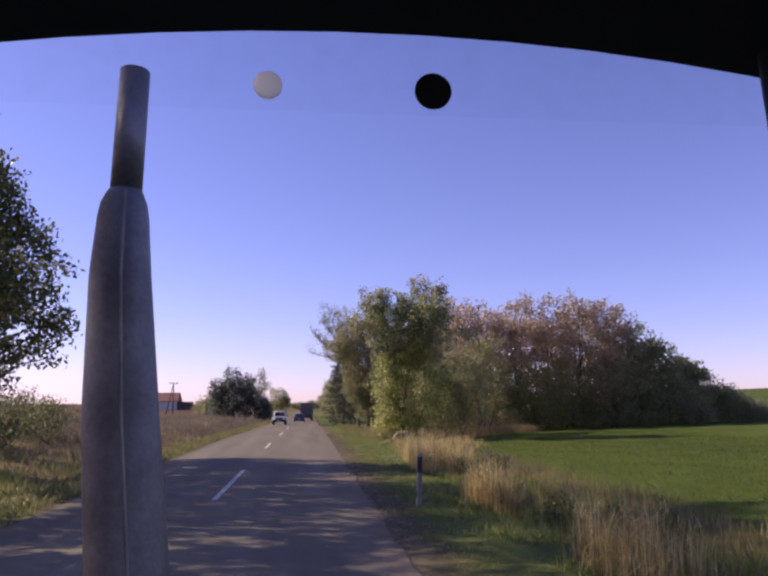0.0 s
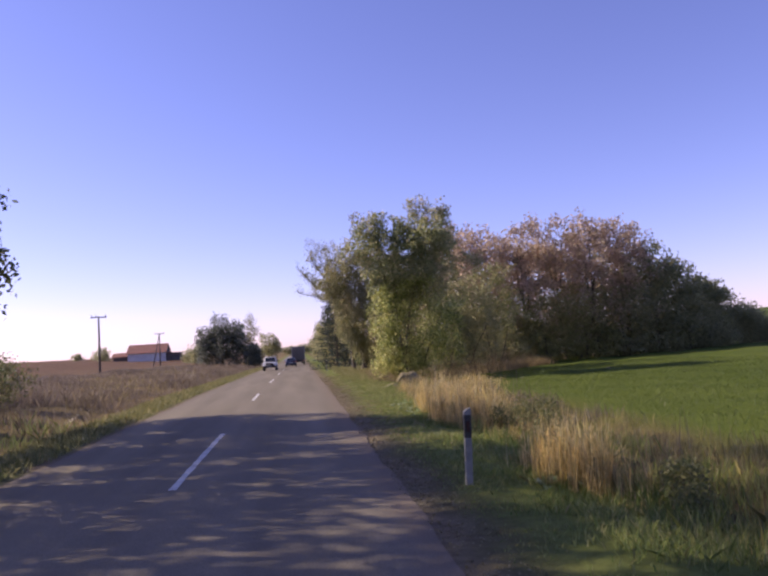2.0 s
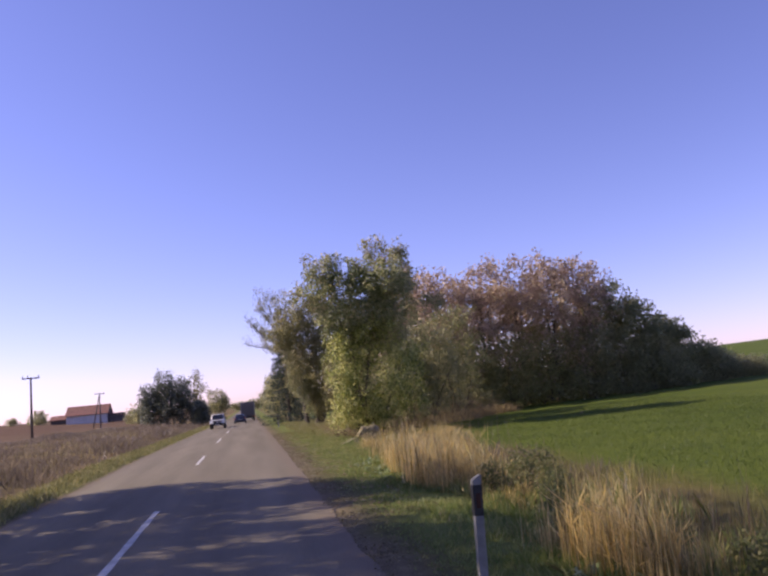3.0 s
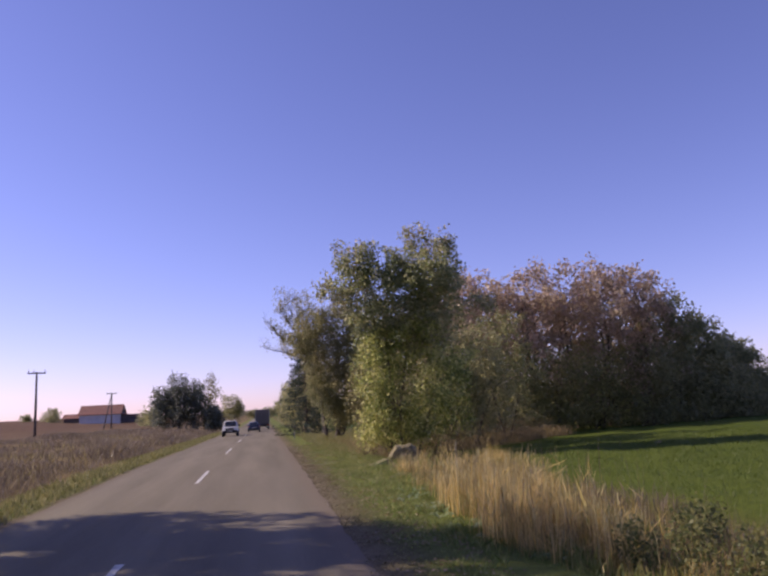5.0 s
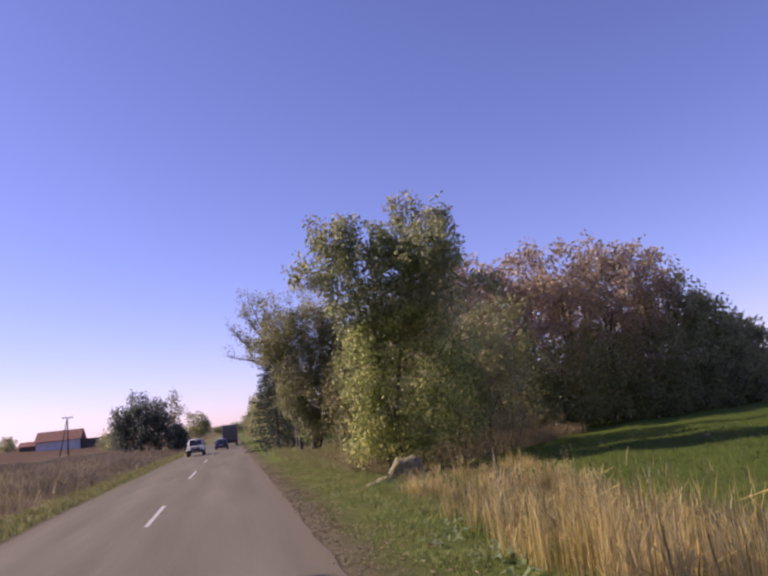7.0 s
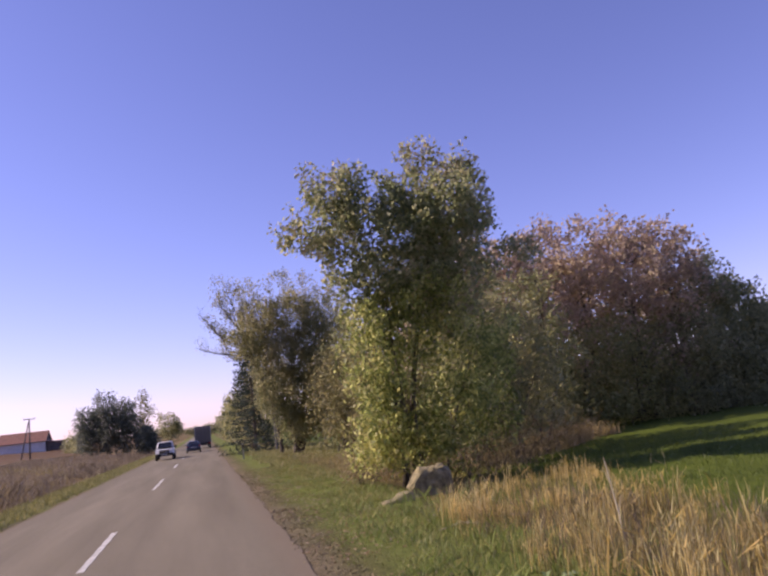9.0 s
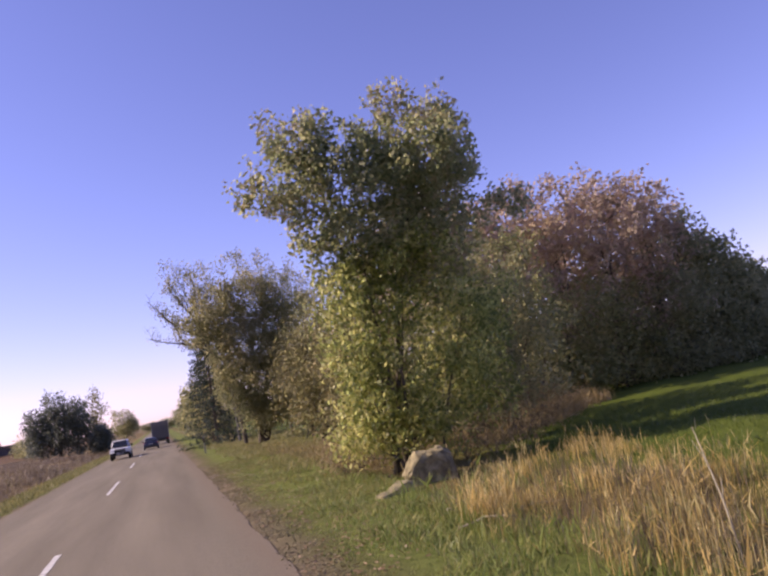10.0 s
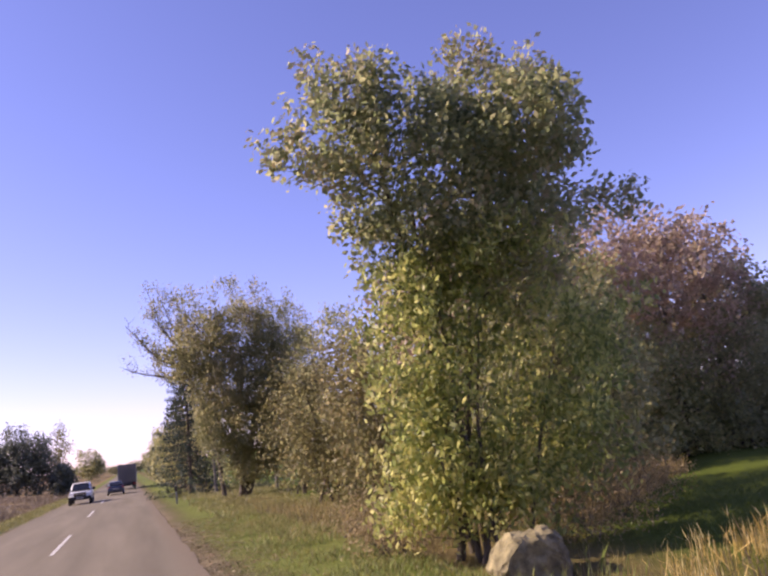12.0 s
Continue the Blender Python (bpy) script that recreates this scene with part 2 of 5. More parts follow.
def tube(points, radii, seg=7):
    """Verts and faces of a tapered, bent tube."""
    verts, faces = [], []
    for i, (p, r) in enumerate(zip(points, radii)):
        ahead = (Vector(points[min(i + 1, len(points) - 1)]) - Vector(points[max(i - 1, 0)])).normalized()
        side = ahead.cross(Vector((0.3, 1, 0.1))).normalized()
        up = side.cross(ahead)
        for k in range(seg):
            a = 2 * math.pi * k / seg
            verts.append(Vector(p) + (side * math.cos(a) + up * math.sin(a)) * r)
        if i:
            o = (i - 1) * seg
            faces += [(o + k, o + (k + 1) % seg, o + seg + (k + 1) % seg, o + seg + k) for k in range(seg)]
    return verts, faces


def tubes_mesh(name, list_of_tubes, material):
    verts, faces = [], []
    for v, f in list_of_tubes:
        o = len(verts)
        verts += v
        faces += [tuple(i + o for i in face) for face in f]
    return mesh_of(name, verts, faces, material, True)


# ---------- the lie of the land ----------


def road_z(y):
    return -0.008 * np.clip(y - 45, 0, 150)


def ground_z(x, y):
    x, y = np.asarray(x, float), np.asarray(y, float)
    left = np.clip(-x - 5, 0, None)
    right = np.clip(x - 8, 0, None)
    rise = 7.5 * (1 - np.exp(-left / 110)) + 0.018 * np.clip(right, 0, 95) + 0.05 * np.clip(right - 92, 0, 200)
    ditch = -0.22 * np.exp(-((x - 7.2) / 1.3) ** 2) * np.clip((41 - y) / 5, 0, 1) - 0.25 * np.exp(-((x + 6.3) / 1.2) ** 2)
    bumps = 0.05 * np.sin(x * 1.7 + 0.6 * np.sin(y * 0.9)) * np.sin(y * 1.1) * np.clip((np.abs(x) - 4.2) / 2, 0, 1)
    return road_z(y) + rise + ditch + bumps - 0.02 * np.clip((4.1 - np.abs(x)) / 0.5, 0, 1)


def gz(x, y):
    return float(ground_z(x, y))


def grid_lines(near, far, lo, hi, step):
    inner = np.arange(lo, hi + step / 2, step)
    out = [far * 0 + hi + (far - hi) * (i / 26) ** 3 for i in range(1, 27)]
    back = [lo - (far + lo) * (i / 26) ** 3 for i in range(26, 0, -1)]
    return np.array(back + list(inner) + out)


xs, ys = grid_lines(0, 2600.0, -30.0, 42.0, 0.6), grid_lines(0, 2600.0, -20.0, 110.0, 0.8)
gx, gy = np.meshgrid(xs, ys)
gzz = ground_z(gx, gy)
nx, ny = len(xs), len(ys)
faces = [(j * nx + i, j * nx + i + 1, (j + 1) * nx + i + 1, (j + 1) * nx + i) for j in range(ny - 1) for i in range(nx - 1)]
ground = new("ground", mesh_of("ground", np.stack([gx, gy, gzz], -1).reshape(-1, 3), faces, GROUND, True))
tagged(ground, "green wheat field, grassy verge and dry stubble beside a country road", "ground", kind="structure")

ROAD_L, ROAD_R = -3.38, 3.55
road_y = np.concatenate([np.arange(-60, 200, 1.0), np.arange(200, 1500, 20.0)])
verts, faces = [], []
for j, y in enumerate(road_y):
    wob = 0.03 * math.sin(y * 0.9) + 0.03 * math.sin(y * 2.3 + 1)
    z = float(road_z(y))
    profile = [(ROAD_L + wob * 0.7 - 0.03, -0.06), (ROAD_L + wob * 0.7, 0.0), (-1.7, 0.025), (0.0, 0.04), (1.7, 0.025), (ROAD_R + wob, 0.0), (ROAD_R + wob + 0.03, -0.06)]
    verts += [(x, y, z + dz) for x, dz in profile]
    if j:
        o = (j - 1) * 7
        faces += [(o + i, o + i + 1, o + 8 + i, o + 7 + i) for i in range(6)]
road = new("road", mesh_of("road", verts, faces, ASPHALT))
tagged(road, "straight two-lane country road of worn grey asphalt", "road", kind="structure")

# centre line dashes, unevenly painted: about 7 m long every 20 m
DASHES = [(4.2, 7.4), (24.45, 7.5), (41.5, 4.8), (61.85, 7.3)] + [(81.6 + 19.9 * k, 7.2) for k in range(11)]
for k, (y1, long) in enumerate(DASHES):
    n = 12
    verts, faces = [], []
    for i in range(n + 1):
        y = y1 - long + long * i / n
        half = 0.06 + 0.008 * math.sin(i * 2.1 + k)
        z = float(road_z(y)) + 0.045
        verts += [(-half, y, z - 0.004), (-half, y, z), (half, y, z), (half, y, z - 0.004)]
        if i:
            o = (i - 1) * 4
            faces += [(o + a, o + a + 1, o + 5 + a, o + 4 + a) for a in range(3)]
    dash = under(new("lane_dash", mesh_of("lane_dash", verts, faces, LINE_PAINT)), road)
    tagged(dash, "worn white centre line dash")

# ---------- trees ----------


def leaf_quads(centres, size, spread, per, droop=0.0, turned=(-0.75, -0.65, 0.6), slim=0.35):
    """Small pointed leaves scattered round each clump centre, most of them turned towards the open, lit side."""
    n = len(centres) * per
    at = np.repeat(centres, per, 0) + np.clip(rng.normal(0, 1, (n, 3)), -1.6, 1.6) * spread
    face = rng.normal(0, 1, (n, 3)) + turned
    long = np.cross(face, rng.normal(0, 1, (n, 3))) - (0, 0, droop)
    long /= np.linalg.norm(long, axis=1)[:, None]
    side = np.cross(long, face)
    side /= np.linalg.norm(side, axis=1)[:, None] + 1e-9
    s = size * rng.uniform(0.6, 1.25, (n, 1))
    return np.stack([at - long * s * 0.5, at + side * s * slim, at + long * s * 0.6, at - side * s * slim], 1)


def clumps(lobes, count):
    w = np.array([(l[3] * l[4] * l[5]) ** 0.7 for l in lobes])
    pick = rng.choice(len(lobes), count, p=w / w.sum())
    lob = np.array(lobes)[pick]
    way = rng.normal(0, 1, (count, 3))
    way /= np.linalg.norm(way, axis=1)[:, None]
    far = rng.uniform(0.25, 1.08, (count, 1)) ** 0.6
    return lob[:, :3] + way * far * lob[:, 3:], pick


def tree(name, x, y, lobes, leaves, size, leaf_mat, label, stems=1, spread=0.32, per=36, bark=BARK, radius=0.14, group="", category="tree", twigs=26, droop=0.3, split=False, slim=0.33):
    """A tree: lobes are (dx, dy, z, rx, ry, rz) of the crown above its foot."""
    z0 = gz(x, y)
    foot = base_empty(name, x, y, z0)
    tagged(foot, label, category, group)
    sprigs = []
    for l in lobes:
        for _ in range(5 if min(l[3:]) > 0.6 else 0):
            way = rng.normal(0, 1, 3) + (0, 0, 0.5)
            way /= np.linalg.norm(way)
            r = rng.uniform(0.16, 0.3) * min(l[3:])
            sprigs.append((l[0] + way[0] * l[3] * 0.92, l[1] + way[1] * l[4] * 0.92, max(0.5, l[2] + way[2] * l[5] * 0.95), r, r, r * rng.uniform(1.2, 2.2)))
    lobes = list(lobes) + sprigs
    centres, pick = clumps(lobes, max(8, leaves // per))
    crown = under(new("crown", quick_mesh("crown", leaf_quads(centres, size, spread, per, droop, slim=slim), leaf_mat)), foot)
    tagged(crown, kind="stuff")
    top = max(l[2] for l in lobes)
    tops = []
    for s in range(stems):
        lob = lobes[s % len(lobes)]
        off = Vector((rng.normal(0, 0.12) * (stems > 1) * 2, rng.normal(0, 0.12) * (stems > 1) * 2, -0.1))
        end = Vector((lob[0], lob[1], lob[2] + lob[5] * 0.3))
        mid = off.lerp(end, 0.45) + Vector((rng.normal(0, 0.15), rng.normal(0, 0.15), lob[2] * 0.08))
        pts = [off, off.lerp(mid, 0.5) + Vector((rng.normal(0, 0.05), rng.normal(0, 0.05), 0)), mid, mid.lerp(end, 0.55), end]
        r = radius * rng.uniform(0.75, 1.1)
        under(new("trunk", tubes_mesh("trunk", [tube(pts, [r * 1.25, r, r * 0.75, r * 0.45, r * 0.12], 9)], bark)), foot)
        tops.append((pts, r))
    shares = [[] for _ in tops]
    for i in rng.permutation(len(centres)):
        c = Vector(centres[i])
        near = min(range(stems), key=lambda k: (Vector(tops[k][0][3]) - c).length)
        if len(shares[near]) < twigs:
            shares[near].append(i)
    for (pts, r), mine in zip(tops, shares):
        limbs = []
        for i in mine:
            c = Vector(centres[i])
            f = min(0.97, max(0.2, (c.z - 0.35 * (Vector(pts[4]) - c).length) / max(0.5, pts[4].z)))
            seg = min(3, int(f * 4))
            start = Vector(pts[seg]).lerp(Vector(pts[seg + 1]), f * 4 - seg)
            bend = start.lerp(c, 0.5) + Vector((0, 0, 0.12 * (c - start).length)) + Vector(rng.normal(0, 0.1, 3))
            rr = r * 0.32 * (1 - 0.6 * f)
            limbs.append(tube([start, bend, c], [rr, rr * 0.6, rr * 0.18], 5))
        if split:
            for one in limbs:
                under(new("limb", tubes_mesh("limb", [one], bark)), foot)
        elif limbs:
            tagged(under(new("branchwork", tubes_mesh("branchwork", limbs, bark)), foot), kind="stuff")
    return foot


# roadside tree by the stone, with its lighter undergrowth
tree("roadside_tree", 7.7, 43.2, [(-0.6, -0.6, 7.7, 1.3, 1.4, 0.75), (-1.4, -0.7, 8.3, 0.75, 0.8, 0.75), (1.7, -0.6, 7.9, 1.4, 1.5, 1.15), (1.4, -1.7, 7.4, 1.1, 1.0, 1.0), (0.4, -0.7, 7.8, 0.8, 0.9, 0.75), (0.5, -1.6, 7.0, 1.2, 0.6, 0.9), (0.0, -1.6, 5.9, 1.1, 0.5, 0.7), (1.4, -1.5, 6.0, 1.0, 0.5, 0.7), (0.4, -0.2, 6.3, 1.7, 1.6, 0.9), (-2.0, -0.9, 7.4, 1.0, 1.1, 0.8), (-3.0, -0.9, 7.2, 0.5, 0.6, 0.45), (2.6, -0.5, 7.3, 0.75, 0.9, 0.7), (-1.5, -0.8, 6.3, 0.9, 0.9, 0.7), (2.2, 0.0, 6.2, 1.5, 1.4, 0.8), (4.0, -0.8, 6.5, 0.55, 0.6, 0.4),
     (-2.1, -0.7, 8.7, 0.35, 0.4, 0.7), (-1.0, -0.7, 8.8, 0.4, 0.4, 0.5), (0.9, -0.6, 9.2, 0.35, 0.35, 0.7), (1.6, -0.5, 9.5, 0.2, 0.2, 0.6), (0.8, -0.5, 9.55, 0.18, 0.18, 0.55), (1.3, -0.5, 9.6, 0.18, 0.18, 0.5), (2.6, -0.6, 9.0, 0.3, 0.3, 0.5), (0.1, -0.6, 8.7, 0.4, 0.4, 0.4), (2.4, -0.5, 9.2, 0.4, 0.4, 0.6), (0.2, -0.6, 5.1, 1.2, 1.0, 0.7), (1.6, -0.4, 4.9, 1.1, 1.0, 0.8), (-1.2, -0.6, 5.4, 0.6, 0.6, 0.7)],
     28500, 0.13, LEAF_BIG, "spreading roadside tree with green and browning leaves, behind a large stone", stems=3, radius=0.075, spread=0.14, per=20, twigs=40, split=True)
tree("roadside_shrub", 7.9, 42.4, [(-1.1, 0, 3.6, 1.0, 1.1, 1.2), (-0.3, 0, 2.2, 1.3, 1.2, 1.2), (-1.0, 0.1, 1.9, 0.85, 1.0, 0.8), (0.9, 0, 1.9, 1.3, 1.2, 1.1), (0.4, 0.2, 4.2, 1.2, 1.1, 1.0), (1.9, 0.3, 3.2, 1.2, 1.1, 1.1), (-0.6, 0, 5.1, 0.8, 0.8, 0.8), (2.7, 0.2, 4.2, 0.8, 0.7, 0.5), (1.2, 0.2, 5.3, 0.8, 0.8, 0.5), (2.3, 0.3, 1.6, 0.9, 0.9, 0.7), (-0.9, 0.2, 1.1, 0.7, 0.8, 0.5), (0.2, 0.2, 1.1, 1.0, 0.9, 0.4), (-1.35, 0, 4.6, 0.7, 0.8, 0.8), (-1.35, 0.1, 2.9, 0.6, 0.8, 0.8), (-1.4, 0.4, 1.2, 0.7, 0.7, 0.7), (-1.0, 0.5, 0.7, 0.6, 0.6, 0.4), (0.0, -0.4, 0.9, 0.9, 0.6, 0.5), (0.9, -0.2, 0.9, 0.9, 0.7, 0.5), (2.0, -2.0, 4.0, 0.45, 0.45, 0.25), (1.6, -1.4, 3.8, 0.6, 0.6, 0.4), (1.5, -1.1, 2.6, 0.7, 0.7, 0.7), (0.6, -0.9, 5.3, 0.9, 0.5, 0.5), (-0.2, -0.9, 4.6, 0.7, 0.5, 0.6), (1.5, -0.8, 4.6, 0.9, 0.5, 0.6)],
     19000, 0.135, LEAF_YELLOW, "tall shrub with yellow-green leaves on many thin stems", stems=7, radius=0.04, spread=0.15, per=22, category="shrub", twigs=30, split=True, droop=1.1, slim=0.24)
for x, y, h, w, mat, words in ((10.5, 44.4, 4.4, 1.2, LEAF_DARK, "dull green shrub leaning out of the thicket edge"), (12.0, 45.2, 5.7, 1.7, LEAF_DARK, "dull green shrub at the edge of the thicket"), (14.0, 47.6, 7.0, 2.0, LEAF_OLIVE, "tall olive shrub at the edge of the thicket"), (10.8, 47.2, 6.2, 1.6, LEAF_DARK, "dull green shrub at the edge of the thicket")):
    tree("roadside_shrub", x, y, [(-0.5, 0, h * 0.78, w * 0.6, w * 0.6, h * 0.17), (0.6, 0, h * 0.7, w * 0.65, w * 0.6, h * 0.16), (0.2, 0, h * 0.44, w * 0.9, w * 0.8, h * 0.17), (-0.9, -0.2, h * 0.55, w * 0.55, w * 0.55, h * 0.15), (1.2, 0, h * 0.5, w * 0.55, w * 0.5, h * 0.16), (0.1, 0, h * 0.23, w * 0.95, w * 0.8, h * 0.12), (-0.4, 0, h * 0.95, w * 0.25, w * 0.25, h * 0.1), (0.9, 0, h * 0.86, w * 0.3, w * 0.3, h * 0.12)], 5200, 0.13, mat, words, stems=5, radius=0.04, spread=0.18, per=24, category="shrub", twigs=22)
# leafless rust-brown undergrowth round the foot of the trees
for x, y, h, w in ((9.2, 42.6, 1.0, 0.7), (10.3, 42.9, 1.3, 0.9), (11.5, 43.9, 1.5, 1.0), (12.8, 45.2, 1.4, 1.0), (14.2, 46.8, 1.4, 1.1), (15.8, 48.4, 1.3, 1.1), (6.5, 44.2, 0.9, 0.7), (6.9, 46.0, 1.1, 0.8), (7.6, 48.2, 1.2, 0.9)):
    tree("dry_undergrowth", x, y, [(0, 0, h * 0.55, w, w * 0.9, h * 0.45), (0.3, -0.2, h * 0.3, w, w, h * 0.3)], 1100, 0.055, RUST, "low rust-brown undergrowth of dry leaves and twigs", stems=5, radius=0.014, spread=0.16, per=9, group="undergrowth below the trees", category="undergrowth", twigs=16)

# upright many-stemmed tree further along, with half-bare limbs over the verge
shoots = [(-3.2 + 0.62 * k, -1.0 + 0.5 * math.sin(k * 2.3), 11.0 + 1.3 * math.sin(0.35 + k * 0.25) + 0.35 * math.sin(k * 1.9), 0.26, 0.26, 0.8 + 0.25 * math.sin(k * 2.7)) for k in range(13)]
tree("upright_tree", 8.5, 75.0, [(0.2, -1, 9.2, 2.2, 2.0, 2.6), (-2.0, -1, 9.2, 1.6, 1.6, 2.2), (2.4, -0.6, 9.0, 1.9, 1.9, 2.6), (3.9, 0, 7.4, 1.7, 1.9, 2.8), (-2.9, -1, 8.2, 1.2, 1.3, 1.9), (-0.8, -1.2, 6.4, 1.8, 1.6, 2.0), (1.4, -1, 6.2, 1.9, 1.7, 2.0), (-1.2, -1.3, 4.4, 1.3, 1.2, 1.6), (0.6, -1.3, 4.0, 1.4, 1.3, 1.5), (2.6, -0.8, 4.6, 1.5, 1.4, 1.8), (-0.7, -1.4, 2.7, 0.8, 0.8, 0.9), (1.6, -1.2, 2.6, 1.1, 1.0, 1.0), (-0.5, -1.4, 2.2, 1.1, 1.1, 1.1), (2.4, -1.0, 2.4, 1.3, 1.2, 1.3), (3.4, -0.4, 3.4, 1.5, 1.4, 1.8), (0.3, -1.7, 3.3, 1.8, 0.9, 1.9), (0.6, -1.5, 1.7, 1.3, 0.8, 0.9), (-1.9, -1.2, 3.9, 0.9, 0.9, 1.5), (-1.9, -1.2, 6.2, 1.0, 1.0, 1.6), (0.0, -2.4, 6.0, 1.6, 0.8, 2.4), (1.8, -2.2, 7.0, 1.4, 0.8, 2.6), (-1.6, -2.2, 8.6, 1.2, 0.8, 2.2), (0.4, -2.3, 9.6, 1.4, 0.8, 1.9)] + shoots,
     80000, 0.135, LEAF_GREY, "upright many-stemmed tree with olive leaves turning brown", stems=10, radius=0.12, spread=0.2, per=24, twigs=26, droop=-1.2, split=True)
dead = base_empty("half_bare_tree", 7.6, 76.6, gz(7.6, 76.6))
tagged(dead, "half-bare grey tree with crooked limbs reaching over the verge", "tree")
under(new("trunk", tubes_mesh("trunk", [tube([(0, 0, -0.1), (-0.3, 0, 3.0), (-1.2, -0.6, 6.0), (-2.4, -1.4, 8.6), (-3.1, -1.8, 10.8)], [0.16, 0.13, 0.09, 0.055, 0.012], 8)], BARK)), dead)
tips = []
# each limb: start and end, and how far its middle bows; drawn crooked, with twigs that fork again
CROOKED = (((-1.8, -1.1, 7.4), (-5.7, -1.1, 8.2), -0.3, 0.06), ((-1.9, -1.1, 7.8), (-5.4, -1.0, 10.7), -0.5, 0.055), ((-2.0, -1.2, 8.2), (-4.1, -1.3, 12.7), -0.3, 0.05), ((-2.2, -1.3, 9.0), (-3.1, -1.2, 12.7), 0.0, 0.045),
         ((-1.9, -1.1, 7.6), (-4.5, -0.8, 9.4), -0.2, 0.04), ((-1.6, -1.0, 7.0), (-3.9, -0.6, 9.2), 0.1, 0.04), ((-2.3, -1.4, 8.8), (-4.0, -1.6, 11.2), 0.1, 0.035), ((-1.4, -0.8, 6.6), (-3.4, -0.4, 7.4), 0.1, 0.035), ((-2.2, -1.3, 8.6), (-2.3, -1.0, 12.2), 0.0, 0.045), ((-1.7, -1.0, 7.2), (-1.3, -0.9, 11.4), 0.0, 0.045))
for st, en, bow, r in CROOKED:
    st, en = Vector(st), Vector(en)
    line = [st] + [st.lerp(en, f) + Vector((rng.normal(0, 0.12), rng.normal(0, 0.12), 4 * bow * f * (1 - f) + rng.normal(0, 0.1))) for f in (0.25, 0.45, 0.65, 0.83)] + [en]
    r *= 1.35
    twigs = [tube(line, [r, r * 0.8, r * 0.62, r * 0.46, r * 0.3, r * 0.12], 6)]
    for q in range(11):
        c = line[1 + q % 4].lerp(line[2 + q % 4], rng.uniform(0, 1))
        e2 = c + Vector((rng.normal(-0.15, 0.35), rng.normal(0, 0.3), rng.uniform(0.1, 0.95)))
        bend = c.lerp(e2, 0.5) + Vector((rng.normal(0, 0.1), 0, -0.06))
        twigs.append(tube([c, bend, e2], [0.02, 0.013, 0.005], 4))
        e3 = bend + Vector((rng.normal(-0.1, 0.25), rng.normal(0, 0.2), rng.uniform(0.1, 0.45)))
        twigs.append(tube([bend, e3], [0.011, 0.004], 4))
        if c.x > -4.6 or q % 3 == 0:
            tips += [bend, e2, e3]
    under(new("limb", tubes_mesh("limb", twigs, BARK)), dead)
under(tagged(new("crown", quick_mesh("crown", leaf_quads(np.array(tips), 0.12, 0.2, 13, -0.8), LEAF_GREY)), kind="stuff"), dead)
BIRCH = plain("white_birch_bark", (0.17, 0.155, 0.135), 0.8, 0, 0.4, 5, 0.3)
for x, y, h in ((11.0, 77.6, 8.0), (8.0, 85.0, 7.0)):
    tree("birch", x, y, [(0, 0, h * 0.75, 1.2, 1.2, h * 0.22), (0.2, 0, h * 0.55, 1.3, 1.3, h * 0.2)], 3500, 0.14, LEAF_OLIVE, "slim birch with a pale trunk among the shrubs", stems=1, radius=0.09, bark=BIRCH, group="birches", spread=0.3, twigs=10)

# brown shrubs between the two
for x, y, h, w in ((9.6, 52.5, 4.8, 1.7), (11.0, 57.0, 6.8, 2.2), (9.8, 60.0, 5.4, 1.9), (11.8, 64.0, 8.6, 2.6), (10.6, 68.5, 6.8, 2.2), (12.6, 71.0, 9.6, 2.6)):
    tree("hedge_shrub", x, y, [(0, 0, h * 0.62, w, w, h * 0.36), (0.3, 0, h * 0.3, w * 1.05, w, h * 0.26)], 5400, 0.16, LEAF_BROWN if x < 11.5 else LEAF_OLIVE, "shrub with sparse brown autumn leaves at the road edge", stems=4, radius=0.05, group="shrubs along the verge", category="shrub", twigs=18)

# thicket beside the field
rng = np.random.default_rng(21)
for x, y, h, w, mat in ((12.6, 51.5, 10.1, 2.3, LEAF_RED), (15.2, 53.0, 10.4, 2.4, LEAF_RED), (18.0, 52.5, 10.5, 2.6, LEAF_RED), (20.8, 53.5, 10.9, 2.5, LEAF_RED), (23.4, 53.0, 11.0, 2.6, LEAF_RED), (26.0, 53.5, 10.0, 2.5, LEAF_RED),
                        (28.4, 54.0, 8.4, 2.4, LEAF_DARK), (30.6, 54.5, 6.7, 2.2, LEAF_DARK), (33.3, 55.0, 5.4, 1.5, LEAF_DARK), (13.8, 58.0, 9.6, 2.6, LEAF_OLIVE), (18.6, 59.0, 10.2, 2.8, LEAF_RED), (24.0, 59.5, 10.8, 2.8, LEAF_RED), (28.5, 60.0, 8.8, 2.6, LEAF_DARK)):
    label = "thicket tree with thin reddish autumn leaves" if mat is LEAF_RED else "dense dark green thicket tree"
    tree("thicket_tree", x * 1.03, y + 2.4, [(0, 0, h * 0.80, w * 0.95, w, h * 0.17), (-0.6, -0.4, h * 0.62, w * 1.05, w, h * 0.2), (0.7, 0.2, h * 0.66, w, w, h * 0.2), (0.2, 0.1, h * 0.92, w * 0.45, w * 0.4, h * 0.08), (0, 0, h * 0.36, w * 1.05, w, h * 0.22)], 5600, 0.215, mat, label, stems=3, radius=0.11, spread=0.28, group="trees of the thicket", twigs=24)
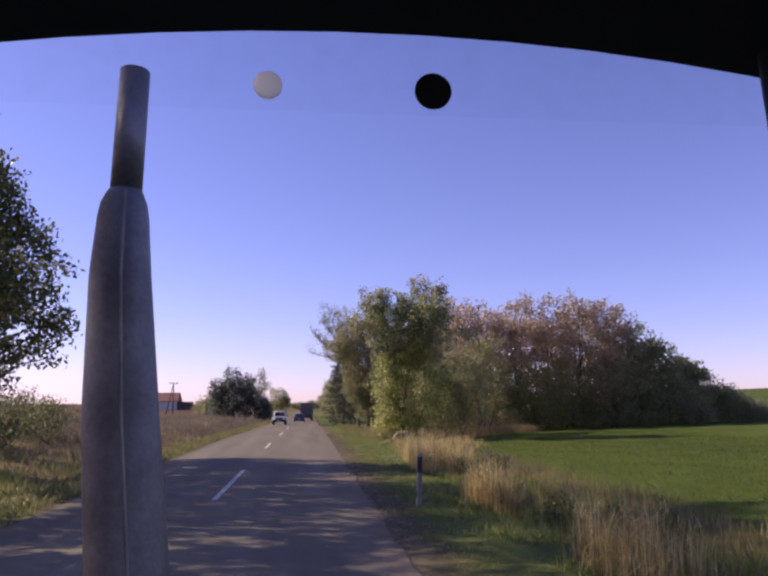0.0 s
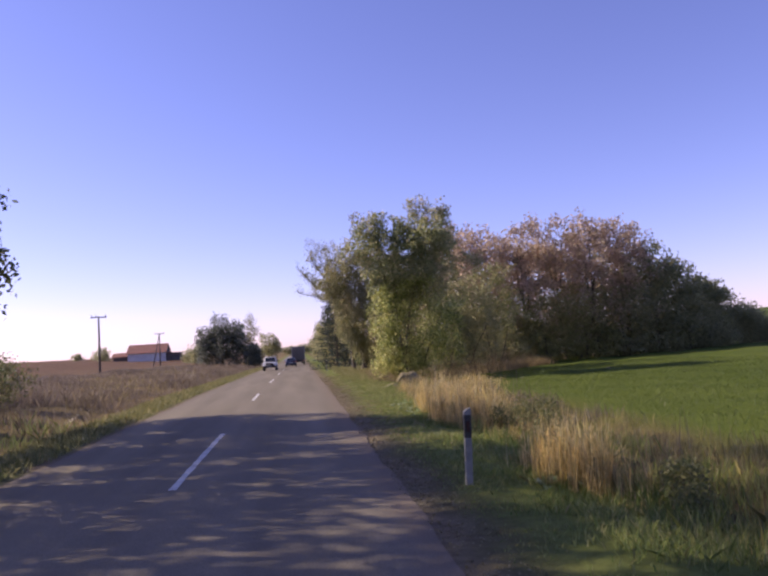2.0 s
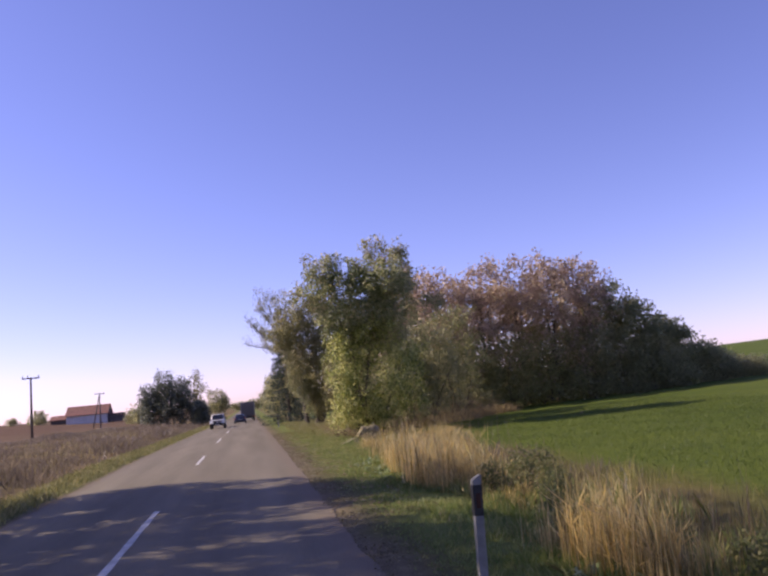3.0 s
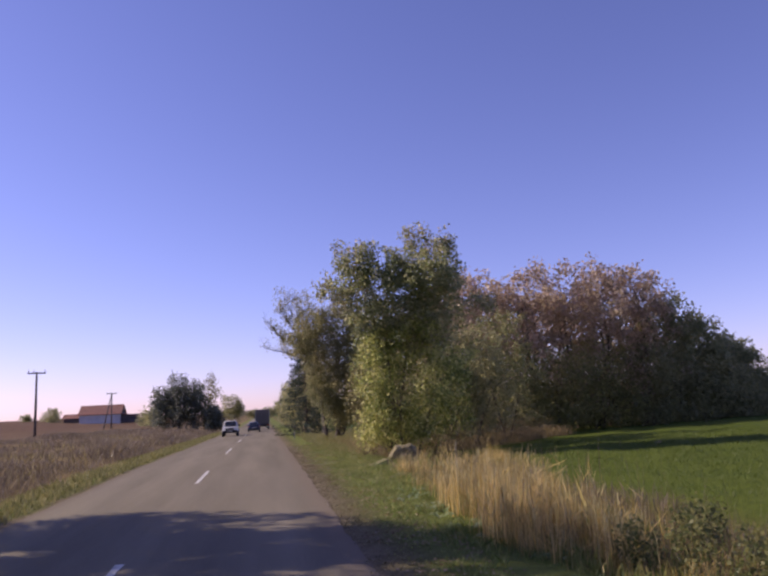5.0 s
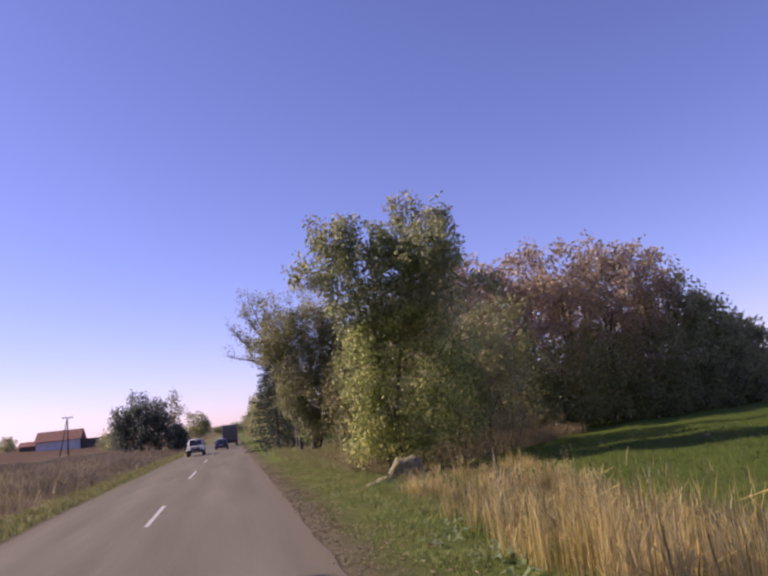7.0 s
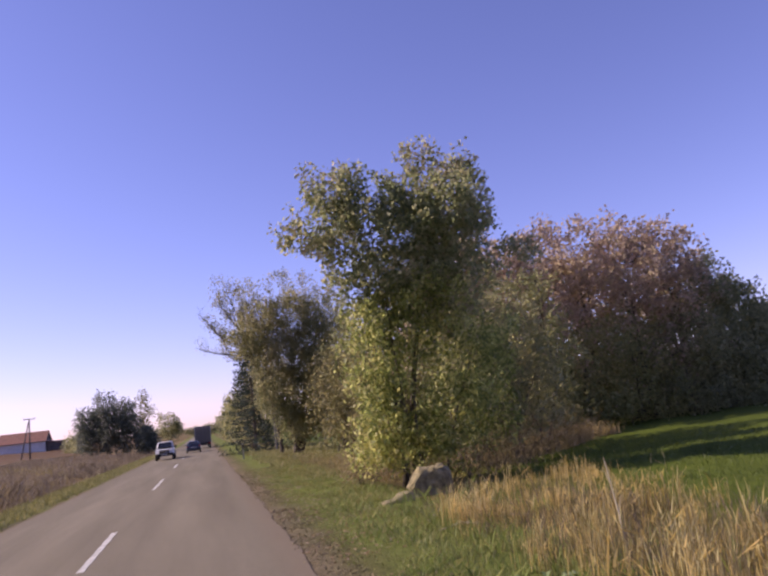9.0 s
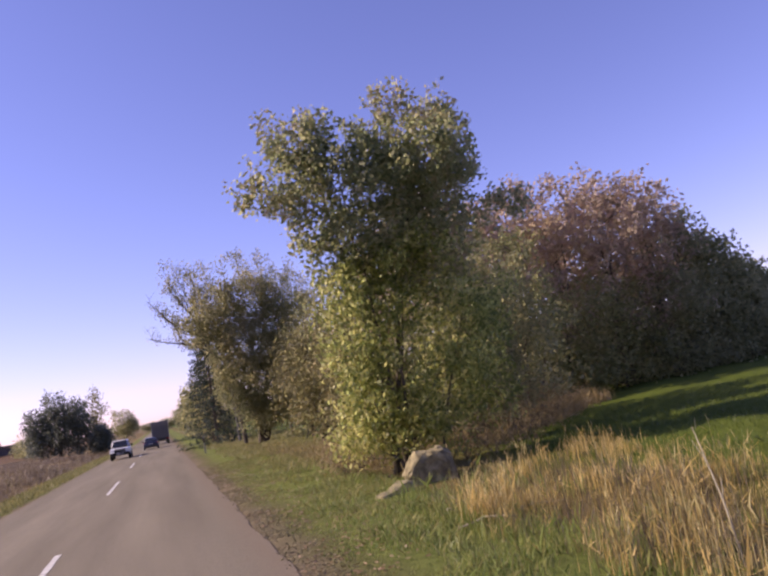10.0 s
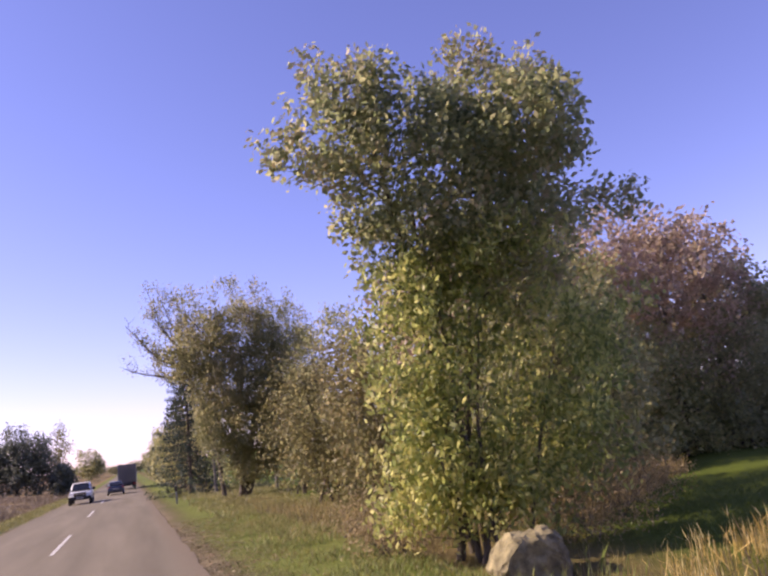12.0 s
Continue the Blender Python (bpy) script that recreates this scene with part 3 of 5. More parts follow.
for x, y, h, w, mat in ((13.2, 49.6, 4.6, 1.9, LEAF_OLIVE), (16.0, 50.4, 5.2, 2.1, LEAF_OLIVE), (18.8, 50.2, 4.9, 2.1, LEAF_OLIVE), (21.6, 51.0, 5.4, 2.2, LEAF_OLIVE), (24.4, 51.0, 5.0, 2.2, LEAF_DARK), (27.2, 51.6, 4.6, 2.1, LEAF_DARK), (29.8, 52.2, 4.0, 2.0, LEAF_DARK), (32.2, 53.0, 3.2, 1.6, LEAF_DARK), (35.4, 54.0, 3.1, 1.2, LEAF_DARK), (37.0, 54.5, 2.0, 1.2, LEAF_DARK), (39.5, 55.0, 1.5, 1.4, LEAF_DARK),
                        (14.4, 57.0, 4.8, 2.2, LEAF_DARK), (17.6, 57.4, 4.8, 2.3, LEAF_DARK), (20.8, 57.8, 4.9, 2.3, LEAF_DARK), (24.0, 58.2, 4.8, 2.3, LEAF_DARK), (27.2, 58.6, 4.4, 2.2, LEAF_DARK), (30.2, 59.0, 3.8, 2.0, LEAF_DARK)):
    tree("thicket_shrub", x * 1.05, y + 3.2, [(0, 0, h * 0.62, w, w, h * 0.36), (0, 0, h * 0.3, w * 1.1, w * 1.05, h * 0.28), (0.2, -0.3, h * 0.12, w * 1.1, w * 0.9, h * 0.12)], 6200, 0.165, mat, "dense dark green shrub at the foot of the thicket", stems=3, radius=0.05, group="shrubs of the thicket", category="shrub", twigs=10)

# spruce and trees far along the right-hand side
rng = np.random.default_rng(22)
for x, y, h in ((6.5, 88.0, 10.8),):
    foot = base_empty("spruce", x, y, gz(x, y))
    tagged(foot, "dark green spruce beside the road", "tree")
    under(new("trunk", tubes_mesh("trunk", [tube([(0, 0, -0.1), (0, 0, h * 0.5), (0, 0, h)], [0.16, 0.1, 0.01], 8)], BARK)), foot)
    cs, boughs = [], []
    for k in range(30):
        z = h * (0.05 + 0.93 * k / 29)
        reach = 3.3 * (1 - z / h) ** 0.7 * (1 + 0.22 * math.sin(k * 2.6)) + 0.15
        for b in range(8):
            a = 6.283 * (b + rng.uniform(-0.3, 0.3)) / 8 + k * 0.7
            l = reach * rng.uniform(0.7, 1.1)
            for f in (0.3, 0.5, 0.68, 0.84, 1.0):
                cs.append((math.cos(a) * l * f, math.sin(a) * l * f, z - 0.35 * l * f + 0.22 * l * f * f))
            boughs.append(tube([(0, 0, z), (math.cos(a) * l * 0.5, math.sin(a) * l * 0.5, z - 0.12 * l), (math.cos(a) * l, math.sin(a) * l, z - 0.13 * l)], [0.025, 0.015, 0.005], 4))
    under(tagged(new("branchwork", tubes_mesh("branchwork", boughs, BARK)), kind="stuff"), foot)
    under(tagged(new("crown", quick_mesh("crown", leaf_quads(np.array(cs), 0.19, 0.1, 13, 0.5, slim=0.2), NEEDLES)), kind="stuff"), foot)
for x, y, h, w, mat in ((8.5, 98, 9.0, 2.6, LEAF_BROWN), (7.0, 108, 6.6, 2.0, LEAF_OLIVE), (6.6, 118, 6.2, 2.0, LEAF_DARK), (6.8, 130, 6.4, 2.2, LEAF_OLIVE), (7.2, 145, 6.0, 2.4, LEAF_DARK), (7.5, 165, 6.0, 2.6, LEAF_OLIVE), (8.0, 190, 6.0, 3.0, LEAF_DARK)):
    tree("verge_tree", x, y, [(0, 0, h * 0.66, w, w, h * 0.32), (0, 0, h * 0.36, w * 0.9, w, h * 0.25)], 3600, 0.3, mat, "distant leafy tree at the roadside", stems=2, radius=0.1, spread=0.45, per=24, group="distant verge trees", twigs=10)

# trees on the other side: the shading row, then a clump and a lone tree far off
rng = np.random.default_rng(23)
for k in range(13):
    x, y, h = -11.6 + 0.5 * math.sin(k * 2.1), 25.4 - 4.1 * k + 0.5 * math.sin(k * 3.3), 16.2 + 1.0 * math.sin(k * 1.7) - 3.0 * (k == 0)
    tree("avenue_tree", x, y, [(0, 0, h * 0.68, 2.6, 2.7, h * 0.22), (1.2, 0.6, h * 0.46, 2.4, 2.5, h * 0.17), (-0.8, -0.8, h * 0.5, 2.3, 2.5, h * 0.2), (0.3, -0.3 - 0.9 * (k == 0), h * 0.86, 2.6, 2.8 - 0.9 * (k == 0), h * 0.14), (1.4, -0.4, h * 0.30, 1.8, 2.0, h * 0.12)], 11000 if k < 6 else 9800, 0.22, LEAF_DEEP if k < 2 else LEAF_DARK if k % 2 else LEAF_BIG, "tall leafy roadside tree casting dappled shade over the road", stems=2, radius=0.2, spread=0.26, per=46, group="row of roadside trees", twigs=20)
tree("avenue_tree", -11.1, 30.3, [(-0.3, -0.4, 9.6, 2.3, 2.1, 2.2), (0.8, 0.5, 7.6, 2.4, 2.7, 1.9), (0.7, 0.5, 5.1, 2.3, 2.9, 1.9), (-1.3, 0, 7.0, 2.5, 2.7, 2.7), (-0.3, -1.0, 11.0, 1.4, 1.3, 1.5)], 15000, 0.23, LEAF_DEEP, "tall leafy roadside tree casting dappled shade over the road", stems=2, radius=0.24, spread=0.3, per=40, group="row of roadside trees", twigs=26)
for x, y, h, w, mat in ((-16.3, 151, 8.2, 2.2, HAZED_NEEDLES), (-13.4, 150, 10.6, 2.3, HAZED_NEEDLES), (-10.6, 149, 9.2, 2.2, HAZED_NEEDLES), (-8.0, 151, 11.0, 1.9, LEAF_BROWN), (-7.2, 147, 4.6, 1.3, HAZED_NEEDLES)):
    tree("roadside_clump_tree", x, y, [(0, 0, h * 0.74, w * 0.8, w * 0.8, h * 0.22), (0.4, 0, h * 0.5, w * 1.1, w * 0.9, h * 0.24), (0.3, 0, h * 0.28, w * 1.1, w, h * 0.26)], 6000 if mat is HAZED_NEEDLES else 1800, 0.32, mat, "bushy dark tree of a roadside clump", stems=2, radius=0.12, spread=0.45, per=24, group="clump of roadside trees", twigs=14)
tree("lone_tree", -6.9, 222, [(0, 0, 5.6, 3.0, 3.0, 3.0), (0.6, 0, 3.6, 3.2, 3, 2.2)], 3500, 0.42, LEAF_DARK, "rounded dark tree far along the road", stems=1, radius=0.2, spread=0.5, per=24)

# ---------- grass, weeds, wheat ----------
rng = np.random.default_rng(24)


def blades(x, y, height, width, lean, bend=0.35, base=0.0):
    """Thin bent blades, each a strip of its own, tips leaning at random."""
    n = len(x)
    root = np.stack([x, y, ground_z(x, y) - 0.02 + base], -1)
    a = rng.uniform(0, 2 * np.pi, n)
    side = np.stack([np.cos(a), np.sin(a), np.zeros(n)], -1) * (width / 2)[:, None]
    out = np.stack([rng.normal(0, 1, n), rng.normal(0, 1, n), np.zeros(n)], -1) * (lean * height)[:, None]
    up = np.stack([np.zeros(n), np.zeros(n), height], -1)
    mid = root + up * 0.55 + out * bend
    tip = root + up + out
    return np.stack([root - side, root + side, mid + side * 0.7, tip, mid - side * 0.7], 1)


def scatter(n, x0, x1, y0, y1, patch=0.0, scale=0.5, power=1.0):
    """Points over a stretch, thicker in some patches than in others."""
    x, y = rng.uniform(x0, x1, n * 4), y0 + (y1 - y0) * rng.uniform(0, 1, n * 4) ** power
    # ragged ends and sides
    fade = np.minimum(np.minimum(y - y0, y1 - y) / 5.0, np.minimum(x - x0, x1 - x) / max(0.25, 0.12 * (x1 - x0)))
    keep = rng.uniform(0, 1, len(x)) < np.clip(fade, 0.04, 1)
    x, y = x[keep], y[keep]
    if patch:
        f = np.array([noise.noise((a * scale, b * scale, patch)) for a, b in zip(x, y)])
        keep = f + rng.normal(0, 0.18, len(x)) > -0.05
        x, y = x[keep], y[keep]
    return x[:n], y[:n]


def edge(y):
    return np.interp(y, [5, 9, 12, 15, 17.2, 18.6, 20.8, 22.5, 26, 29, 32, 37, 39, 40], [5.6, 5.65, 6.2, 5.5, 5.75, 6.5, 6.4, 5.8, 5.65, 6.0, 6.15, 6.35, 6.8, 6.9]) + 0.12 * np.sin(y * 1.7 + 1)


def stuff(name, corners, material, label, category="grass"):
    return tagged(new(name, quick_mesh(name, corners, material)), label, category, kind="stuff")


# tall dry grass along the field edge, in tussocks


def tall(y):
    """How tall the grass stands along the verge: thick stands with low weeds between."""
    return np.interp(y, [5, 8, 9, 10.5, 11.5, 13.6, 14.4, 16.4, 17.2, 20.5, 22, 24, 27, 30, 34, 38], [0.35, 0.5, 0.95, 0.95, 0.28, 0.22, 0.9, 0.95, 0.22, 0.3, 0.75, 1.4, 1.4, 1.0, 0.72, 0.66])


cx, cy = rng.uniform(5.5, 11.6, 6400), rng.uniform(5.0, 40.0, 6400)
thick = np.array([noise.noise((a * 0.8, b * 0.8, 3.3)) + 0.7 * noise.noise((a * 2.3, b * 2.3, 7.1)) for a, b in zip(cx, cy)])
keep = (cx > edge(cy) + 0.1) & (cx < edge(cy) + np.interp(cy, [5, 12, 13.6, 16.6, 18, 20, 23, 28, 30, 34, 38], [1.7, 1.4, 0.8, 0.9, 1.6, 1.7, 1.7, 1.9, 2.7, 4.0, 4.4]) + np.clip(rng.normal(0, 0.3, 6400), -0.3, 0.9)) & (rng.uniform(0, 1, 6400) < np.clip(0.7 * tall(cy) - 0.08 + 0.95 * thick, 0.03, 0.9) * np.interp(cy, [27, 30.5], [1.0, 0.6])) & ~((cy > 37.2) & (cx < 8.4))
cx, cy, thick = cx[keep], cy[keep], thick[keep]
# bright stands at the near side of the boulder and beside the verge further back
for n, x0, x1, y0, y1 in ((26, 6.5, 7.7, 36.3, 37.5), (60, 5.75, 6.45, 14.5, 16.3), (24, 6.1, 7.2, 8.8, 10.4)):
    cx, cy, thick = np.append(cx, rng.uniform(x0, x1, n)), np.append(cy, rng.uniform(y0, y1, n)), np.append(thick, np.full(n, 0.35))
ch = tall(cy) * np.interp(cx - edge(cy), [0, 1.5, 3.0], [1.0, 0.9, 0.62]) * np.clip(0.78 + 0.7 * thick, 0.4, 1.15) * rng.uniform(0.55, 1.15, len(cx))
per = 12
spread_ = np.repeat(rng.uniform(0.04, 0.2, len(cx)), per)
x, y = np.repeat(cx, per) + rng.normal(0, 1, len(cx) * per) * spread_, np.repeat(cy, per) + rng.normal(0, 1, len(cx) * per) * spread_
h = np.repeat(ch, per) * rng.uniform(0.3, 1.2, len(x))
pale = np.repeat(rng.uniform(0, 1, len(cx)) < np.interp(cy, [5, 20, 23, 27, 29, 35.8, 36.5, 40], [0.7, 0.65, 0.85, 0.8, 0.35, 0.35, 0.8, 0.8]), per)
for which, mat, words in ((pale, STRAW, "tall straw-coloured dry grass between the verge and the field"), (~pale, DRY, "tan-brown dry grass among the straw at the field margin")):
    stuff("tall_dry_grass", blades(x[which], y[which], h[which], rng.uniform(0.007, 0.014, which.sum()), np.clip(np.abs(rng.normal(0.02, 0.09, which.sum())), 0, 0.17)), mat, words)
# stout pale stalks standing out of it
pick_ = rng.permutation(np.nonzero((y > 8) & (h > 0.4))[0])[:1100]
stuff("pale_stalks", blades(x[pick_], y[pick_], h[pick_] * rng.uniform(0.9, 1.2, len(pick_)), rng.uniform(0.008, 0.014, len(pick_)), np.clip(np.abs(rng.normal(0, 0.07, len(pick_))), 0, 0.15)), PALE, "stout pale yellow stalks standing in the dry grass")
# dry leaves bending away from the stalks
pick_ = rng.permutation(len(x))[:14000]
stuff("dry_grass_leaves", blades(x[pick_], y[pick_], np.minimum(0.25, h[pick_] * rng.uniform(0.1, 0.4, len(pick_))), rng.uniform(0.007, 0.015, len(pick_)), rng.uniform(0.3, 1.2, len(pick_)), 0.6, h[pick_] * rng.uniform(0.2, 0.85, len(pick_))), STRAW, "pale dry leaves bent away from the grass stalks")
plume = rng.permutation(np.nonzero(h > 0.55)[0])[:1500]
stuff("grass_plumes", blades(x[plume], y[plume], rng.uniform(0.1, 0.22, len(plume)), rng.uniform(0.008, 0.015, len(plume)), rng.uniform(0.1, 0.5, len(plume)), 0.4, h[plume] * 0.85), PALE, "narrow pale plumes at the tops of the dry grass")
# green grass at its foot
x, y = scatter(11000, 6.0, 8.6, 5.0, 41.0, 11.0, 0.7)
h = rng.uniform(0.12, 0.4, len(x))
stuff("green_undergrowth", blades(x, y, h, rng.uniform(0.008, 0.018, len(x)), np.full(len(x), 0.3)), GRASS, "green grass growing through the dry stalks")
x, y = scatter(520, 5.9, 9.2, 6.0, 40.0)
x, y = x[x > edge(y)], y[x > edge(y)]
stuff("dry_stems", blades(x, y, tall(y) * rng.uniform(0.8, 1.25, len(x)), rng.uniform(0.004, 0.008, len(x)), np.full(len(x), 0.07)), WEED, "single brown dry stems standing above the grass")
# brown weeds among it and at the foot of the thicket
x, y = scatter(6500, 6.4, 9.9, 5.0, 40.0, 9.0, 0.6)
h = rng.uniform(0.12, 0.42, len(x))
near = y < 21.5
for which, mat, words in ((near, OLIVE_GRASS, "low olive weeds between the stands of dry grass"), (~near, WEED, "low brown weeds at the field margin")):
    stuff("low_weeds", blades(x[which], y[which], h[which], rng.uniform(0.008, 0.018, which.sum()), np.full(which.sum(), 0.25)), mat, words, "weeds")
x, y = scatter(11000, 8.8, 19.0, 43.5, 53.0, 5.0, 0.5)
keep = np.abs(y - (44.2 + 0.75 * (x - 8.8))) < 2.0
x, y = x[keep], y[keep]
h = rng.uniform(0.2, 0.65, len(x))
stuff("brown_weeds", blades(x, y, h, rng.uniform(0.016, 0.035, len(x)), np.full(len(x), 0.25)), RUST, "reddish brown weeds at the foot of the thicket", "weeds")
# verge grass
x, y = scatter(46000, 3.95, 7.2, 5.0, 62.0, 1.5, 0.9, 0.8)
h = rng.uniform(0.05, 0.17, len(x)) * np.clip((x - 3.9) / 1.2, 0.4, 1.15)
near_stone = np.hypot((x - 6.7) / 1.0, (y - 40.0) / 0.9) < 1
h = np.where(near_stone, h * 0.35, h)
dull = rng.uniform(0, 1, len(x)) < np.interp(y, [16, 28, 38, 60], [0.05, 0.2, 0.3, 0.7])
for which, mat, words in ((~dull, GRASS, "short green grass of the verge"), (dull, OLIVE_GRASS, "dull olive grass drying out on the verge")):
    stuff("verge_grass", blades(x[which], y[which], h[which], rng.uniform(0.010, 0.022, which.sum()), np.full(which.sum(), 0.5)), mat, words)
x, y = scatter(16000, 5.0, 12.5, 46.0, 100.0, 2.5, 0.5)
h = rng.uniform(0.08, 0.32, len(x))
stuff("verge_grass", blades(x, y, h, rng.uniform(0.016, 0.04, len(x)), np.full(len(x), 0.45)), OLIVE_GRASS, "yellowing olive grass under the roadside trees")
x, y = scatter(3200, 6.6, 11.5, 41.5, 62.0, 7.5, 0.5)
h = rng.uniform(0.15, 0.5, len(x))
stuff("dry_verge_grass", blades(x, y, h, rng.uniform(0.012, 0.026, len(x)), np.full(len(x), 0.3)), DRY, "dry brown grass round the foot of the shrubs")
x, y = scatter(24000, -5.6, -3.5, -8.0, 130.0, 0.0, 0.5, 1.2)
h = rng.uniform(0.08, 0.3, len(x))
stuff("verge_grass", blades(x, y, h, rng.uniform(0.02, 0.045, len(x)), np.full(len(x), 0.45)), OLIVE_GRASS, "olive-green grass strip along the far verge")
# weeds in the fallow land across the road
x, y = scatter(70000, -22.0, -5.0, 5.0, 150.0, 4.0, 0.16, 1.25)
keep = rng.uniform(0, 1, len(x)) < np.interp(y, [22, 36], [0.2, 1.0])
x, y = x[keep], y[keep]
h = rng.uniform(0.15, 0.55, len(x)) * (0.55 + 0.8 * np.sin(y * 0.11 + x * 0.3) ** 2) * np.where(x > -9, 1.25, 0.9)
stuff("fallow_weeds", blades(x, y, h, rng.uniform(0.012, 0.032, len(x)) * np.clip(y / 40, 0.7, 2.2), np.full(len(x), 0.38)), FALLOW, "dry purplish brown weeds in fallow land beside the road", "weeds")
x, y = scatter(15000, -17.0, -5.2, 6.0, 33.0, 2.0, 0.3)
stuff("rough_grass", blades(x, y, rng.uniform(0.15, 0.5, len(x)), rng.uniform(0.01, 0.026, len(x)), np.full(len(x), 0.4)), GRASS, "rough green grass under the roadside trees")
x, y = scatter(1600, -17.0, -6.0, 25.0, 100.0, 6.0, 0.1)
h = rng.uniform(0.25, 0.65, len(x))
stuff("fallow_grass", blades(x, y, h, rng.uniform(0.02, 0.05, len(x)), np.full(len(x), 0.2)), DRY, "patches of pale dry grass in the fallow land")
# young wheat, thick near the margin
x, y = scatter(4200, 7.6, 9.8, 5.0, 42.0, 13.0, 0.8)
h = rng.uniform(0.15, 0.5, len(x)) * np.clip((10.6 - x) / 2.4, 0.25, 1)
stuff("margin_grass", blades(x, y, h, rng.uniform(0.005, 0.011, len(x)), np.full(len(x), 0.2)), DRY, "thin brown grass fading into the wheat at the field margin")
x, y = scatter(60000, 9.4, 26.0, 6.0, 47.0, 0.0, 0.5)
h = rng.uniform(0.06, 0.14, len(x))
stuff("young_wheat", blades(x, y, h, rng.uniform(0.007, 0.016, len(x)), np.full(len(x), 0.5)), WHEAT, "young green wheat in the field", "crop")
# leaf litter on the shoulder
x, y = scatter(2400, 3.5, 5.4, 18.0, 62.0, 8.0, 0.7)
cs = np.stack([x, y, ground_z(x, y) + 0.03], -1)
q = leaf_quads(cs, 0.075, 0.01, 1)
q[:, :, 2] = cs[:, None, 2] + (q[:, :, 2] - cs[:, None, 2]) * 0.3
stuff("fallen_leaves", q, LITTER, "brown fallen leaves scattered over the shoulder", "leaves")
x, y = scatter(3600, 3.45, 4.3, 10.0, 60.0, 12.0, 1.1, 1.2)
cs = np.stack([x, y, np.where(x < 3.58, 0.012, ground_z(x, y) + 0.008)], -1)
q = leaf_quads(cs, 0.034, 0.004, 2, 0.0, (0, 0, 1.5))
stuff("shoulder_grit", q, STONE, "loose grit and small pebbles along the crumbling road edge", "gravel")
# broad-leaved green plants at the foot of the grass
BROAD = leafy("broad_weed_leaves", [(0.09, 0.15, 0.045), (0.19, 0.26, 0.09), (0.38, 0.41, 0.25)], 0.3, 2.0, gloss=0.6)
for x, y in ((5.9, 24.6), (6.1, 26.3), (5.7, 27.6), (6.3, 29.2), (5.8, 30.6), (6.2, 22.9), (5.6, 15.0), (5.6, 25.4), (5.45, 26.9), (5.75, 28.4), (5.4, 29.6), (5.85, 31.4), (5.5, 28.0)):
    foot = base_empty("broadleaf_weed", x, y, gz(x, y))
    tagged(foot, "low broad-leaved green weed in the verge grass", "plant", "weeds on the verge")
    for k in range(7):
        a, l, r = rng.uniform(0, 6.28), rng.uniform(0.14, 0.26), rng.uniform(0.05, 0.3)
        c, s_ = math.cos(a), math.sin(a)
        o = Vector((c * r, s_ * r, 0.02))
        v = [o, o + Vector((c * l * 0.5 - s_ * l * 0.28, s_ * l * 0.5 + c * l * 0.28, 0.10)), o + Vector((c * l, s_ * l, 0.06)), o + Vector((c * l * 0.5 + s_ * l * 0.28, s_ * l * 0.5 - c * l * 0.28, 0.10)), o + Vector((c * l * 0.5, s_ * l * 0.5, 0.075))]
        under(new("leaf", mesh_of("leaf", v, [(0, 3, 4), (3, 2, 4), (2, 1, 4), (1, 0, 4)], BROAD)), foot)

for x, y, h in ((7.0, 19.2, 0.75), (7.2, 21.2, 1.05), (7.5, 20.4, 0.8), (6.9, 21.9, 0.7), (7.6, 12.4, 0.6), (7.1, 14.2, 0.55), (8.2, 22.5, 0.8), (6.7, 18.2, 0.36), (7.1, 17.2, 0.4), (6.9, 16.0, 0.4), (7.4, 14.9, 0.45), (6.8, 13.6, 0.36)):
    tree("leafy_weed", x, y, [(0, 0, h * 0.6, 0.28, 0.28, h * 0.38)], 520, 0.06, LEAF_DEEP, "leafy green weed among the dry grass", stems=3, radius=0.008, spread=0.07, per=12, group="green weeds in the grass", category="plant", twigs=6)

# pale stalk and fallen twigs
for pts, r, nm, lab in (([(7.15, 31.7, 0.0), (7.22, 31.9, 0.7), (7.30, 32.2, 1.4)], 0.014, "dry_stalk", "single pale dry stalk standing in the grass"),
                        ([(6.1, 36.2, 0.05), (6.5, 36.0, 0.09), (6.9, 35.7, 0.06)], 0.016, "fallen_twig", "pale fallen twig lying on the verge grass"),
                        ([(7.0, 36.5, 0.06), (7.4, 36.2, 0.12), (7.9, 36.0, 0.1)], 0.014, "fallen_twig", "pale fallen twig lying on the verge grass"),
                        ([(6.6, 37.4, 0.05), (6.3, 37.0, 0.12), (6.2, 36.7, 0.08)], 0.012, "fallen_twig", "pale fallen twig lying on the verge grass")):
    g0 = gz(pts[0][0], pts[0][1])
    foot = base_empty(nm, pts[0][0], pts[0][1], g0)
    tagged(foot, lab, "twig")
    rel = [Vector(p) - Vector((pts[0][0], pts[0][1], 0)) for p in pts]
    rel = [p + Vector((0, 0, 0.05 if nm == "fallen_twig" else 0)) for p in rel]
    rel[0].z -= 0.08
    under(new("stem", tubes_mesh("stem", [tube(rel, [r, r * 0.8, r * 0.35], 6)], BARE)), foot)
    side = [tube([rel[1], rel[1] + (rel[2] - rel[1]) * 0.3 + Vector((0.06, -0.04, 0.02))], [r * 0.5, r * 0.15], 5), tube([rel[1].lerp(rel[2], 0.5), rel[1].lerp(rel[2], 0.75) + Vector((-0.04, 0.05, 0.05))], [r * 0.4, r * 0.12], 5)]
    under(new("twig", tubes_mesh("twig", side, BARE)), foot)

